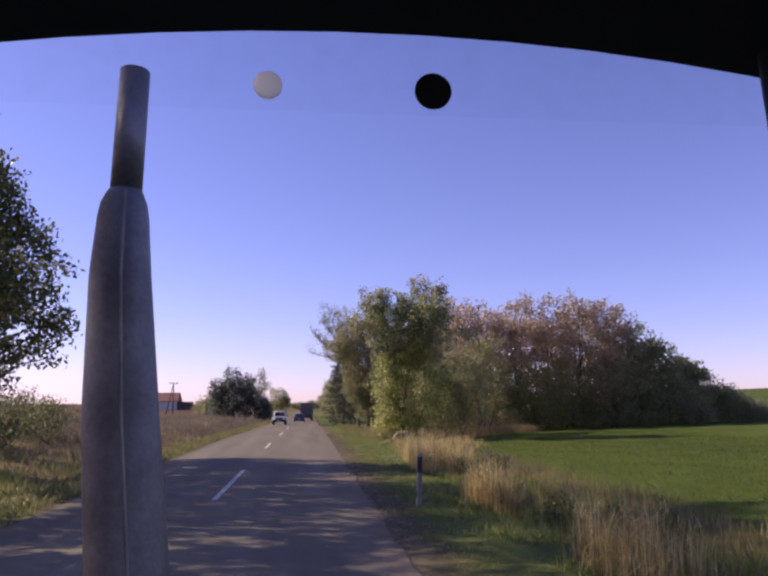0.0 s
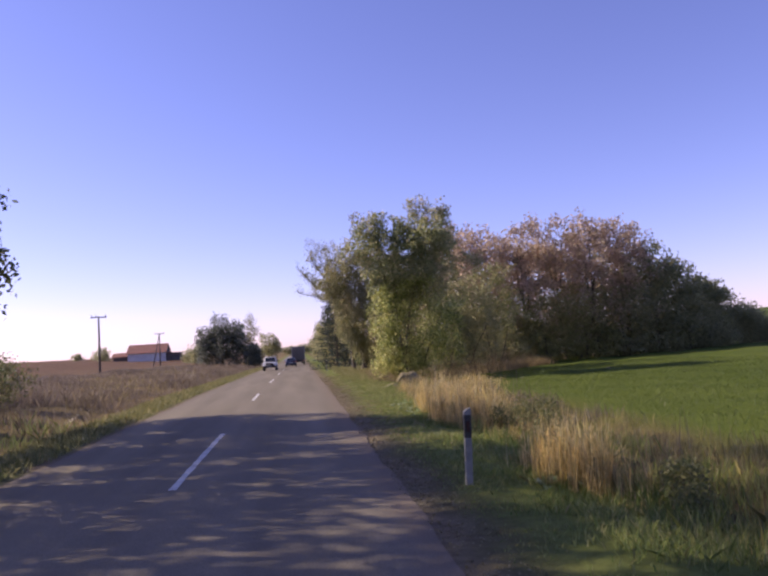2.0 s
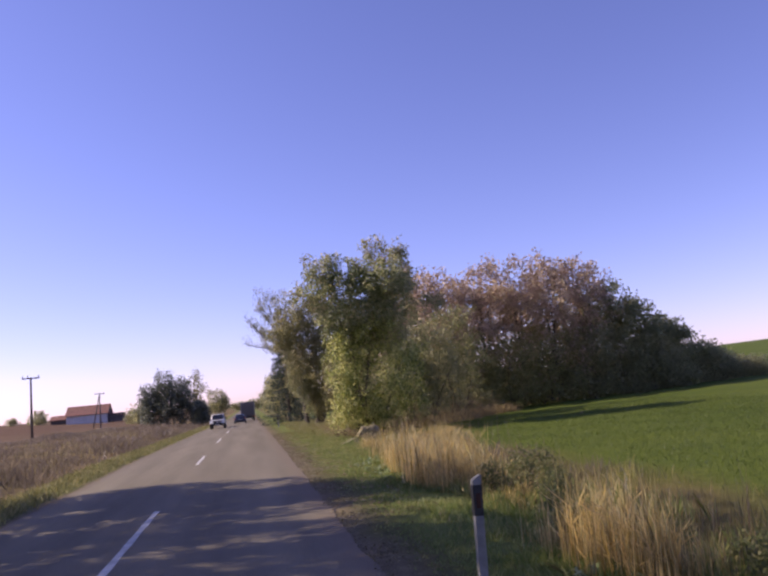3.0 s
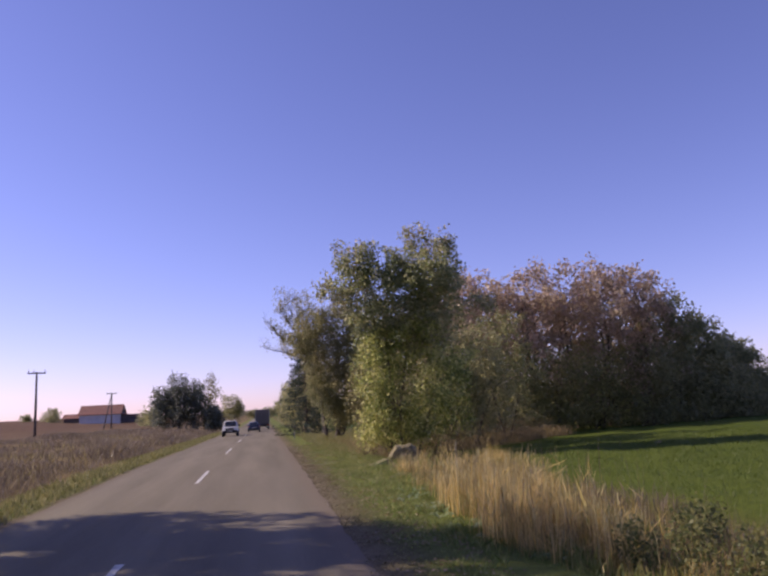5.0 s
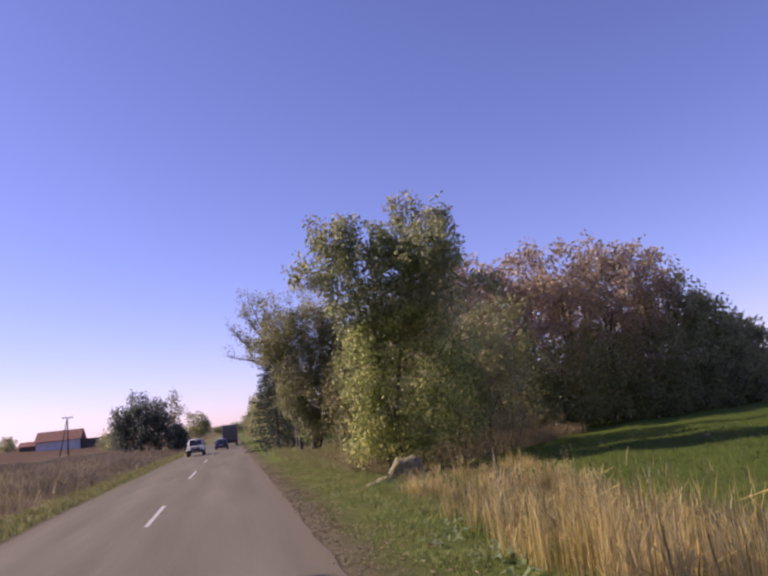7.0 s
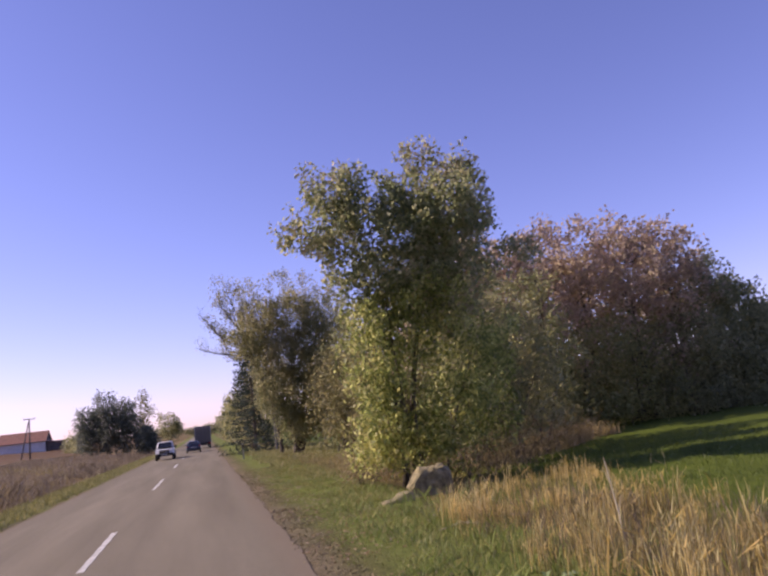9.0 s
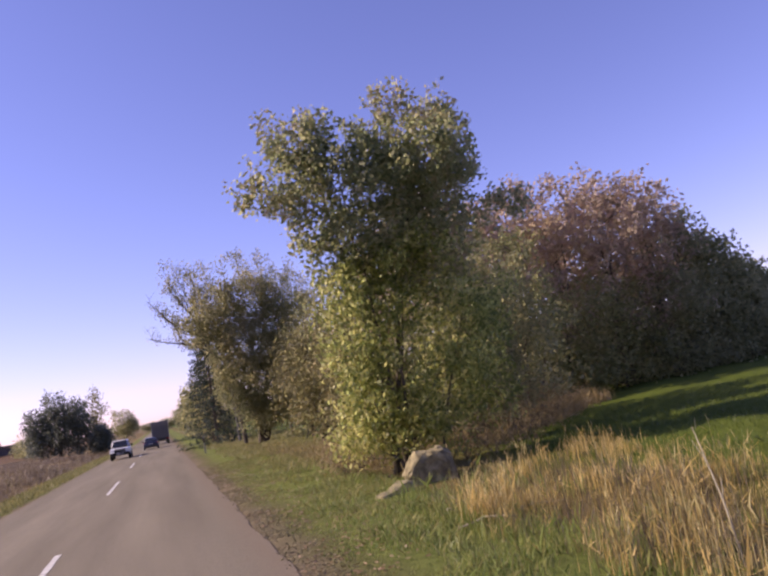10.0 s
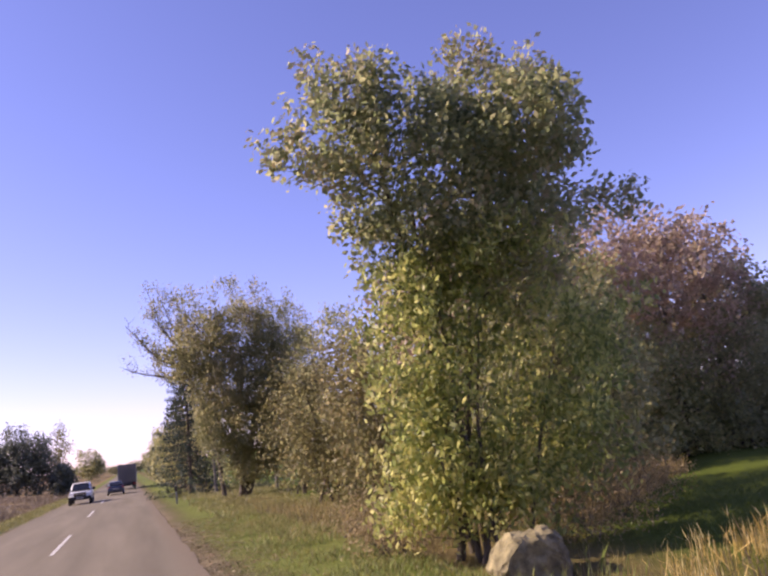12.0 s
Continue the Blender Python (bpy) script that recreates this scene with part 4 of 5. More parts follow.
# two small white upright strips among the shrub twigs
STRIP_WHITE = plain("plain_white", (0.62, 0.6, 0.6), 0.5, 0, 0.15, 9)
foot = base_empty("white_strips", 10.2, 74.0, gz(10.2, 74.0) + 1.0)
tagged(foot, "two small white strips among the twigs of a shrub", "litter")
for k, pts in enumerate((((-0.22, 0, 0.25), (-0.05, 0.02, 0.95), (0.08, 0.05, 0.9), (-0.05, 0.0, 0.2)), ((0.1, 0, 0.2), (0.02, 0.03, 0.62), (0.2, 0.05, 0.6), (0.33, 0.0, 0.1)))):
    front = [(x, y, z) for x, y, z in pts]
    back = [(x + 0.02, y + 0.03, z) for x, y, z in pts]
    under(new("strip", mesh_of("strip", front + back, [(0, 1, 2, 3), (7, 6, 5, 4), (0, 4, 5, 1), (1, 5, 6, 2), (2, 6, 7, 3), (3, 7, 4, 0)], STRIP_WHITE)), foot)

# ---------- stones ----------


def boulder(name, x, y, outline, depth, label, turn=0.0, seed=1.0, rough=1.0):
    """A weathered block: an outline in its own x-z plane, thickened and broken up."""
    bm = bmesh.new()
    rings = []
    for k, (yy, sc) in enumerate(((-0.5, 0.84), (-0.43, 0.97), (-0.1, 1.02), (0.25, 1.0), (0.45, 0.88), (0.52, 0.6))):
        rings.append([bm.verts.new((px * sc, yy * depth, pz * (0.15 + 0.85 * sc) if pz > 0 else pz)) for px, pz in outline])
    n = len(outline)
    for a, b in zip(rings, rings[1:]):
        for i in range(n):
            bm.faces.new((a[i], a[(i + 1) % n], b[(i + 1) % n], b[i]))
    bm.faces.new(rings[0][::-1])
    bm.faces.new(rings[-1])
    bmesh.ops.recalc_face_normals(bm, faces=bm.faces[:])
    bmesh.ops.triangulate(bm, faces=bm.faces[:])
    bmesh.ops.subdivide_edges(bm, edges=bm.edges[:], cuts=3, use_grid_fill=True)
    for v in bm.verts:
        p = v.co * 2.6 + Vector((seed, seed * 2, 0))
        v.co += rough * (noise.noise_vector(p) * 0.06 + noise.noise_vector(p * 2.7) * 0.045 + noise.noise_vector(p * 6) * 0.03)
    me = bpy.data.meshes.new(name)
    bm.to_mesh(me)
    bm.free()
    me.materials.append(STONE)
    ob = new(name, me)
    ob.matrix_world = pose(x, y, gz(x, y), 0, 0, turn)
    return tagged(ob, label, "stone")


boulder("boulder", 7.42, 40.75, [(-0.37, -0.19), (-0.39, 0.06), (-0.52, 0.23), (-0.43, 0.40), (-0.18, 0.63), (0.02, 0.65), (0.18, 0.69), (0.38, 0.69), (0.54, 0.53), (0.59, 0.29), (0.57, -0.19)], 0.7, "large pale weathered boulder with a jutting shoulder, in the grass", -8)
boulder("flat_stone", 6.45, 40.1, [(-0.5, -0.1), (-0.48, 0.05), (-0.1, 0.12), (0.25, 0.22), (0.42, 0.16), (0.4, -0.1)], 0.34, "low flat pale stone lying beside the boulder", 25, 4.0, 0.4)

boulder("field_stone", 17.56, 39.41, [(-0.12, -0.05), (-0.1, 0.06), (0.02, 0.1), (0.13, 0.05), (0.12, -0.05)], 0.2, "small pale stone lying in the wheat", 40, 6.0)

# ---------- roadside posts ----------
POST_WHITE = plain("grey_white_plastic", (0.24, 0.24, 0.23), 0.6, 0, 0.25, 6)
POST_BLACK = plain("black_band", (0.02, 0.02, 0.022), 0.55, 0, 0.3, 8)
REFLECTOR = plain("red_brown_reflector", (0.05, 0.02, 0.018), 0.25, 0, 0.1, 8)


def delineator(x, y, tilt):
    foot = base_empty("delineator_post", x, y, gz(x, y))
    foot.matrix_world = pose(x, y, gz(x, y), 0, tilt, 0)
    tagged(foot, "grey-white roadside delineator post with a black top", "post", "delineator posts")
    part("shaft", box_bm(0, 0, 0.30, 0.105, 0.09, 0.80, 0.015), POST_WHITE, foot)
    band = part("band", box_bm(0, 0, 0.86, 0.111, 0.096, 0.34, 0.012), POST_BLACK, foot, "black upper band")
    part("reflector", box_bm(0, -0.051, 0.86, 0.05, 0.008, 0.16, 0.003), REFLECTOR, band)
    bm = box_bm(0, 0, 1.08, 0.105, 0.09, 0.12, 0.0)
    for v in bm.verts:
        if v.co.z > 1.1 and v.co.x < 0:
            v.co.z -= 0.06
    bmesh.ops.bevel(bm, geom=bm.edges[:], offset=0.01, segments=2, affect="EDGES")
    part("cap", bm, POST_WHITE, foot, "slanted grey cap")


delineator(4.52, 15.65, 2.0)
delineator(4.75, 76.0, -1.5)

# ---------- poles, barn, far bushes ----------
POLE_WOOD = plain("grey_pole_timber", (0.13, 0.11, 0.10), 0.9, 0, 0.3, 3, 0.3)
GLAZED = plain("brown_glazed_insulator", (0.12, 0.06, 0.04), 0.25, 0, 0.1, 9)
ROOF_RED = plain("red_roof_tiles", (0.27, 0.125, 0.09), 0.8, 0, 0.25, 1.2, 0.4)
WALL_BLUE = plain("blue_grey_render", (0.55, 0.54, 0.53), 0.9, 0, 0.12, 0.8)
WALL_DARK = plain("dark_weathered_boards", (0.10, 0.085, 0.08), 0.9, 0, 0.3, 1.0)
DARK_GLASS = plain("dark_glass", (0.02, 0.022, 0.026), 0.08, 0, 0.1, 2)


def utility_pole(x, y, height, frame_legs):
    foot = base_empty("utility_pole", x, y, gz(x, y))
    tagged(foot, "timber A-frame power pole with a short crossarm" if frame_legs else "single timber power pole with a crossarm", "power pole", "poles of the power line")
    part("post", cyl_bm((0, 0, -0.3), (0, 0, height), 0.16, 0.10, 12), POLE_WOOD, foot)
    if frame_legs:
        part("brace", cyl_bm((-1.5, 0, -0.3), (-0.1, 0, height * 0.93), 0.13, 0.09, 10), POLE_WOOD, foot)
    arm = part("crossarm", box_bm(0, 0, height - 0.12, 1.9, 0.12, 0.14, 0.02), POLE_WOOD, foot)
    for dx in (-0.85, -0.3, 0.85):
        part("insulator", cyl_bm((dx, 0, height - 0.05), (dx, 0, height + 0.2), 0.06, 0.035, 10), GLAZED, arm)


utility_pole(-22.3, 96.0, 7.0, False)
utility_pole(-27.2, 160.0, 6.9, True)


def barn(name, x, y, length, depth, eave, ridge, wall, label, annex=0.0):
    z = gz(x, y)
    foot = base_empty(name, x, y, z)
    tagged(foot, label, "building")
    body = part("wall", box_bm(0, 0, eave / 2 - 0.3, length, depth, eave + 0.6, 0.03), wall, foot)
    for k in (-1, 1):
        bm = bmesh.new()
        xg = k * (length / 2 - 0.05)
        tri = [bm.verts.new((xg + dx, yy, zz)) for dx in (-0.1, 0.1) for yy, zz in ((-depth / 2, eave), (depth / 2, eave), (0, ridge))]
        for f in ((0, 1, 2), (5, 4, 3), (0, 3, 4, 1), (1, 4, 5, 2), (2, 5, 3, 0)):
            bm.faces.new([tri[i] for i in f])
        part("gable", bm, WALL_DARK, foot)
    for k in (-1, 1):
        bm = bmesh.new()
        over, th = 0.5, 0.16
        slope = (ridge - eave) / (depth / 2)
        prof = [(k * (depth / 2 + over), eave - over * slope + 0.05), (0, ridge + 0.05)]
        vs = [bm.verts.new((sx * (length / 2 + 0.4), yy, zz + dz)) for dz in (0, th) for sx in (-1, 1) for yy, zz in prof]
        for f in ((0, 1, 3, 2), (4, 6, 7, 5), (0, 2, 6, 4), (1, 5, 7, 3), (0, 4, 5, 1), (2, 3, 7, 6)):
            bm.faces.new([vs[i] for i in f])
        bmesh.ops.recalc_face_normals(bm, faces=bm.faces[:])
        part("roof", bm, ROOF_RED, foot, "red tiled roof slope")
    if annex:
        part("annex", box_bm(length / 2 + annex / 2, 0, eave * 0.4, annex, depth * 0.8, eave * 0.8 + 0.4, 0.03), WALL_DARK, foot, "low dark lean-to")
        bm = box_bm(length / 2 + annex / 2 + 0.1, 0, eave * 0.95, annex + 0.5, depth * 0.9, 0.15, 0.02)
        for v in bm.verts:
            v.co.z -= (v.co.x - length / 2) * 0.22
        part("annex_roof", bm, ROOF_RED, foot)


barn("barn", -48.2, 252.0, 12.2, 8.0, 2.9, 5.5, WALL_BLUE, "long blue-grey barn with a red tiled roof in the fields", 4.4)
barn("shed", -59.6, 262.0, 4.6, 4.4, 1.5, 2.6, WALL_DARK, "small low shed with a red roof beside the barn")
for x, y, h, w in ((-73.0, 285.0, 4.0, 2.8), (-68.5, 272.0, 4.6, 2.6), (-92.0, 320.0, 3.0, 2.2), (-24.0, 190.0, 5.0, 2.2), (-27.0, 200.0, 3.6, 2.4)):
    tree("field_bush", x, y, [(0, 0, h * 0.6, w, w, h * 0.38), (0.3, 0, h * 0.3, w * 1.1, w, h * 0.28)], 1500, 0.4, LEAF_DARK, "distant dark bush out in the fields", stems=2, radius=0.08, spread=0.45, per=20, group="bushes in the fields", category="bush", twigs=6)
# far tree line across the end of the road
for x, y, h, w in ((-14.0, 420.0, 6.0, 6.0), (-3.0, 430.0, 5.0, 5.0), (6.0, 425.0, 6.0, 5.0), (16.0, 400.0, 7.0, 6.0), (-26.0, 410.0, 5.0, 6.0)):
    tree("distant_tree", x, y, [(0, 0, h * 0.6, w, w, h * 0.4)], 1300, 0.8, LEAF_DARK, "hazy dark tree where the road meets the horizon", stems=1, radius=0.2, spread=0.7, per=20, group="distant tree line", twigs=4)
# low green bushes under the near roadside tree
for x, y, h, w in ((-10.1, 29.0, 1.9, 1.3), (-11.2, 32.6, 2.4, 1.7), (-10.6, 36.5, 2.0, 1.5), (-12.6, 39.5, 2.4, 1.8), (-9.9, 24.5, 1.7, 1.3), (-14.0, 35.0, 3.0, 1.8)):
    tree("verge_bush", x, y, [(0, 0, h * 0.55, w, w, h * 0.45)], 2600, 0.12, LEAF_DEEP, "low green bush under the roadside trees", stems=3, radius=0.03, spread=0.22, per=26, group="bushes under the trees", category="bush", twigs=8)

# ---------- vehicles ----------
TYRE = plain("tyre_rubber", (0.018, 0.018, 0.019), 0.85, 0, 0.2, 8, 0.2)
STEEL = plain("wheel_steel", (0.35, 0.35, 0.36), 0.4, 0.8, 0.15, 6)
CHROME = plain("chrome", (0.7, 0.7, 0.72), 0.15, 1.0, 0.05, 6)
LAMP_RED = plain("red_lamp_plastic", (0.35, 0.02, 0.02), 0.2, 0, 0.1, 8)
LAMP_CLEAR = plain("clear_lamp_glass", (0.75, 0.75, 0.72), 0.1, 0, 0.1, 8)
PLATE = plain("number_plate", (0.6, 0.6, 0.58), 0.5, 0, 0.1, 8)
PLATE_BAR = plain("plate_marks", (0.05, 0.05, 0.06), 0.5, 0, 0.1, 8)
TRIM_BLACK = plain("black_trim", (0.015, 0.015, 0.016), 0.6, 0, 0.2, 6)


def paint(name, colour):
    m = plain(name, colour, 0.3, 0.0, 0.06, 2.0)
    m.node_tree.nodes["Principled BSDF"].inputs["Coat Weight"].default_value = 0.6
    return m


NAVY, WHITE_PAINT, TRUCK_GREY, TARP = paint("dark_blue_car_paint", (0.018, 0.022, 0.04)), paint("white_car_paint", (0.72, 0.72, 0.71)), paint("dark_grey_truck_paint", (0.06, 0.06, 0.07)), plain("dark_grey_tarpaulin", (0.075, 0.075, 0.09), 0.7, 0, 0.2, 1.0, 0.3)


def hull(sections):
    """A closed body from cross-sections: (y, half width low, half width high, z low, z high)."""
    bm = bmesh.new()
    rings = []
    for y, wl, wh, z0, z1 in sections:
        zm = z0 + (z1 - z0) * 0.45
        prof = [(-wl * 0.9, z0), (-wl, z0 + 0.08), (-wl, zm), (-wh, z1 - 0.05), (-wh * 0.9, z1), (wh * 0.9, z1), (wh, z1 - 0.05), (wl, zm), (wl, z0 + 0.08), (wl * 0.9, z0)]
        rings.append([bm.verts.new((px, y, pz)) for px, pz in prof])
    for a, b in zip(rings, rings[1:]):
        for i in range(len(a)):
            j = (i + 1) % len(a)
            bm.faces.new((a[i], a[j], b[j], b[i]))
    bm.faces.new(rings[0])
    bm.faces.new(rings[-1][::-1])
    bmesh.ops.recalc_face_normals(bm, faces=bm.faces[:])
    bmesh.ops.bevel(bm, geom=[e for e in bm.edges if len(e.link_faces) == 2 and e.calc_face_angle() > 0.6], offset=0.03, segments=2, affect="EDGES")
    for f in bm.faces:
        f.smooth = True
    return bm


def wheel(parent, x, y, r, w, rim=STEEL):
    bm = cyl_bm((x - w / 2, y, r), (x + w / 2, y, r), r, None, 28, 0.03)
    tyre = part("wheel", bm, TYRE, parent, "black rubber tyre")
    sx = math.copysign(w / 2 + 0.004, x)
    part("rim", cyl_bm((x + sx * 0.6, y, r), (x + sx * 1.06, y, r), r * 0.6, r * 0.55, 20, 0.01), rim, tyre)
    part("hub", cyl_bm((x + sx * 1.0, y, r), (x + sx * 1.2, y, r), r * 0.16, r * 0.12, 12), rim, tyre)


def quad_panel(pts, thick, bev=0.0):
    """A thin plate over four corners."""
    bm = bmesh.new()
    p = [Vector(q) for q in pts]
    nrm = (p[1] - p[0]).cross(p[2] - p[0]).normalized() * thick
    lo, hi = [bm.verts.new(q) for q in p], [bm.verts.new(q + nrm) for q in p]
    bm.faces.new(lo[::-1])
    bm.faces.new(hi)
    for i in range(4):
        bm.faces.new((lo[i], lo[(i + 1) % 4], hi[(i + 1) % 4], hi[i]))
    bmesh.ops.recalc_face_normals(bm, faces=bm.faces[:])
    return bm


def sedan(x, y, turn):
    car = base_empty("sedan", x, y, float(road_z(y)) + 0.03, turn)
    tagged(car, "dark blue saloon car driving away on the road", "car")
    part("body", hull([(-2.2, 0.78, 0.76, 0.32, 0.78), (-2.1, 0.86, 0.82, 0.25, 0.95), (-1.5, 0.88, 0.85, 0.22, 0.98), (0.9, 0.88, 0.84, 0.22, 0.92), (1.9, 0.86, 0.8, 0.24, 0.78), (2.2, 0.74, 0.7, 0.32, 0.62)]), NAVY, car)
    part("cabin", hull([(-1.75, 0.74, 0.70, 0.88, 0.99), (-1.0, 0.78, 0.58, 0.88, 1.40), (0.1, 0.78, 0.58, 0.88, 1.43), (1.0, 0.76, 0.66, 0.85, 0.95)]), NAVY, car)
    part("rear_window", quad_panel([(-0.60, -1.66, 1.04), (0.60, -1.66, 1.04), (0.52, -1.10, 1.36), (-0.52, -1.10, 1.36)], 0.02), DARK_GLASS, car)
    part("windscreen", quad_panel([(0.62, 1.0, 1.0), (-0.62, 1.0, 1.0), (-0.52, 0.3, 1.37), (0.52, 0.3, 1.37)], 0.02), DARK_GLASS, car)
    for k in (-1, 1):
        part("side_window", quad_panel([(k * 0.77, -1.1, 1.0), (k * 0.77, 0.7, 1.0), (k * 0.66, 0.15, 1.34), (k * 0.66, -0.95, 1.34)], 0.015 * k), DARK_GLASS, car)
        lamp = part("tail_lamp", box_bm(k * 0.70, -2.12, 0.80, 0.28, 0.12, 0.15, 0.02), LAMP_RED, car, "red tail lamp")
        part("reflector", box_bm(k * 0.70, -2.19, 0.76, 0.10, 0.02, 0.05, 0.005), LAMP_CLEAR, lamp)
        part("headlamp", box_bm(k * 0.62, 2.1, 0.62, 0.3, 0.16, 0.12, 0.02), LAMP_CLEAR, car)
        part("mirror", box_bm(k * 0.98, 0.62, 1.0, 0.2, 0.1, 0.13, 0.03), NAVY, car)
    part("bumper", box_bm(0, -2.2, 0.46, 1.62, 0.16, 0.22, 0.04), NAVY, car)
    plate = part("number_plate", box_bm(0, -2.25, 0.66, 0.5, 0.02, 0.11, 0.004), PLATE, car)
    part("plate_marks", box_bm(0, -2.263, 0.66, 0.4, 0.006, 0.05), PLATE_BAR, plate)
    for k in (-1, 1):
        for yy in (-1.35, 1.35):
            wheel(car, k * 0.78, yy, 0.31, 0.2)


def pickup(x, y):
    car = base_empty("pickup_truck", x, y, float(road_z(y)) + 0.03, 180)
    tagged(car, "white pickup truck with a dark grille, oncoming in the far lane", "pickup")
    part("body", hull([(-2.5, 0.86, 0.86, 0.5, 1.08), (-0.6, 0.92, 0.88, 0.42, 1.1), (0.7, 0.92, 0.88, 0.42, 1.1), (1.9, 0.92, 0.84, 0.42, 1.08), (2.45, 0.84, 0.76, 0.5, 0.98)]), WHITE_PAINT, car)
    part("cabin", hull([(-0.9, 0.82, 0.70, 1.02, 1.70), (-0.6, 0.84, 0.68, 1.02, 1.78), (0.4, 0.84, 0.68, 1.02, 1.78), (1.2, 0.80, 0.72, 1.02, 1.12)]), WHITE_PAINT, car)
    part("windscreen", quad_panel([(0.70, 1.16, 1.16), (-0.70, 1.16, 1.16), (-0.60, 0.5, 1.70), (0.60, 0.5, 1.70)], 0.02), DARK_GLASS, car)
    for k in (-1, 1):
        part("side_window", quad_panel([(k * 0.83, -0.7, 1.16), (k * 0.83, 0.8, 1.16), (k * 0.73, 0.4, 1.68), (k * 0.73, -0.6, 1.68)], 0.015 * k), DARK_GLASS, car)
        part("headlamp", box_bm(k * 0.68, 2.40, 0.90, 0.30, 0.14, 0.20, 0.03), LAMP_CLEAR, car, "clear headlamp")
        part("mirror", box_bm(k * 1.02, 0.85, 1.22, 0.22, 0.1, 0.2, 0.03), TRIM_BLACK, car)
    grille = part("grille", box_bm(0, 2.44, 0.86, 0.98, 0.1, 0.3, 0.03), TRIM_BLACK, car, "black front grille")
    part("grille_bar", box_bm(0, 2.5, 0.88, 0.9, 0.02, 0.04, 0.005), CHROME, grille)
    part("bumper", box_bm(0, 2.48, 0.55, 1.75, 0.2, 0.28, 0.05), TRIM_BLACK, car)
    plate = part("number_plate", box_bm(0, 2.59, 0.56, 0.5, 0.02, 0.11, 0.004), PLATE, car)
    part("plate_marks", box_bm(0, 2.603, 0.56, 0.4, 0.006, 0.05), PLATE_BAR, plate)
    for k in (-1, 1):
        for yy in (-1.6, 1.6):
            wheel(car, k * 0.80, yy, 0.38, 0.25)


def lorry(x, y):
    car = base_empty("lorry", x, y, float(road_z(y)) + 0.03)
    tagged(car, "dark grey box lorry seen from behind, far down the road", "lorry")
    part("box_body", box_bm(0, 0, 2.15, 2.45, 7.0, 2.5, 0.04), TARP, car, "dark tarpaulin body")
    for k in (-1, 1):
        part("door", box_bm(k * 0.6, -3.53, 2.1, 1.16, 0.06, 2.3, 0.02), TRUCK_GREY, car)
        part("corner_post", box_bm(k * 1.2, -3.52, 2.15, 0.09, 0.1, 2.5, 0.015), STEEL, car)
        part("tail_lamp", box_bm(k * 0.95, -3.5, 0.78, 0.35, 0.1, 0.14, 0.02), LAMP_RED, car, "red tail lamp")
        part("mud_flap", box_bm(k * 0.9, -3.2, 0.45, 0.5, 0.03, 0.45), TYRE, car)
    part("chassis", box_bm(0, 0.6, 0.75, 1.0, 8.6, 0.28, 0.02), TRIM_BLACK, car)
    part("under_bar", box_bm(0, -3.5, 0.55, 2.2, 0.1, 0.12, 0.02), TRIM_BLACK, car)
    part("cab", hull([(3.8, 1.2, 1.15, 0.6, 2.9), (4.4, 1.22, 1.15, 0.5, 3.0), (5.6, 1.2, 1.05, 0.5, 2.9), (5.9, 1.1, 0.95, 0.5, 1.6)]), TRUCK_GREY, car)
    for yy in (-2.2, 4.9):
        for k in (-1, 1):
            wheel(car, k * 1.02, yy, 0.5, 0.3)


sedan(0.75, 118.0, 0)
pickup(-1.75, 100.0)
lorry(1.9, 142.0)


# ---------- tractor, stopped in the lane where the drive begins ----------
GREEN_PAINT = paint("light_green_tractor_paint", (0.22, 0.46, 0.30))
SOOT = plain("sooty_exhaust_steel", (0.23, 0.21, 0.21), 0.45, 0.5, 0.35, 6, 0.15)
SEAM = plain("pale_weld_seam", (0.32, 0.29, 0.26), 0.5, 0.4, 0.3, 8)
CAB_BLACK = plain("black_cab_lining", (0.012, 0.012, 0.016), 0.8, 0, 0.2, 5)
STICKER_WHITE, STICKER_DARK = leafy("pale_sticker", [(0.85, 0.85, 0.88), (0.9, 0.9, 0.92)], 0.8), plain("dark_sticker", (0.02, 0.02, 0.03), 0.7, 0, 0.1, 9)


def glass_pane_material():
    m, nt, b = nodes_of("dusty_clear_glass")
    clear = nt.nodes.new("ShaderNodeBsdfTransparent")
    clear.inputs["Color"].default_value = (0.985, 0.985, 0.99, 1)
    b.inputs["Base Color"].default_value = (0.5, 0.5, 0.52, 1)
    b.inputs["Roughness"].default_value = 0.3
    mix = nt.nodes.new("ShaderNodeMixShader")
    dust = ramp(nt, noise_tex(nt, 30, 5), [(0.45, (0.0, 0.0, 0.0)), (0.8, (0.03, 0.03, 0.03))])
    nt.links.new(dust, mix.inputs[0])
    nt.links.new(clear.outputs[0], mix.inputs[1])
    nt.links.new(b.outputs[0], mix.inputs[2])
    nt.links.new(mix.outputs[0], nt.nodes["Material Output"].inputs["Surface"])
    return m


def lathe_bm(x, y, profile, seg=32):
    """A turned body from steps of (height, radius, sideways lean)."""
    bm = bmesh.new()
    rings = [[bm.verts.new((x + dx + r * math.cos(2 * math.pi * k / seg), y + r * math.sin(2 * math.pi * k / seg), z)) for k in range(seg)] for z, r, dx in profile]
    for a, b in zip(rings, rings[1:]):
        for k in range(seg):
            bm.faces.new((a[k], a[(k + 1) % seg], b[(k + 1) % seg], b[k])).smooth = True
    bm.faces.new(rings[0][::-1])
    bm.faces.new(rings[-1])
    return bm


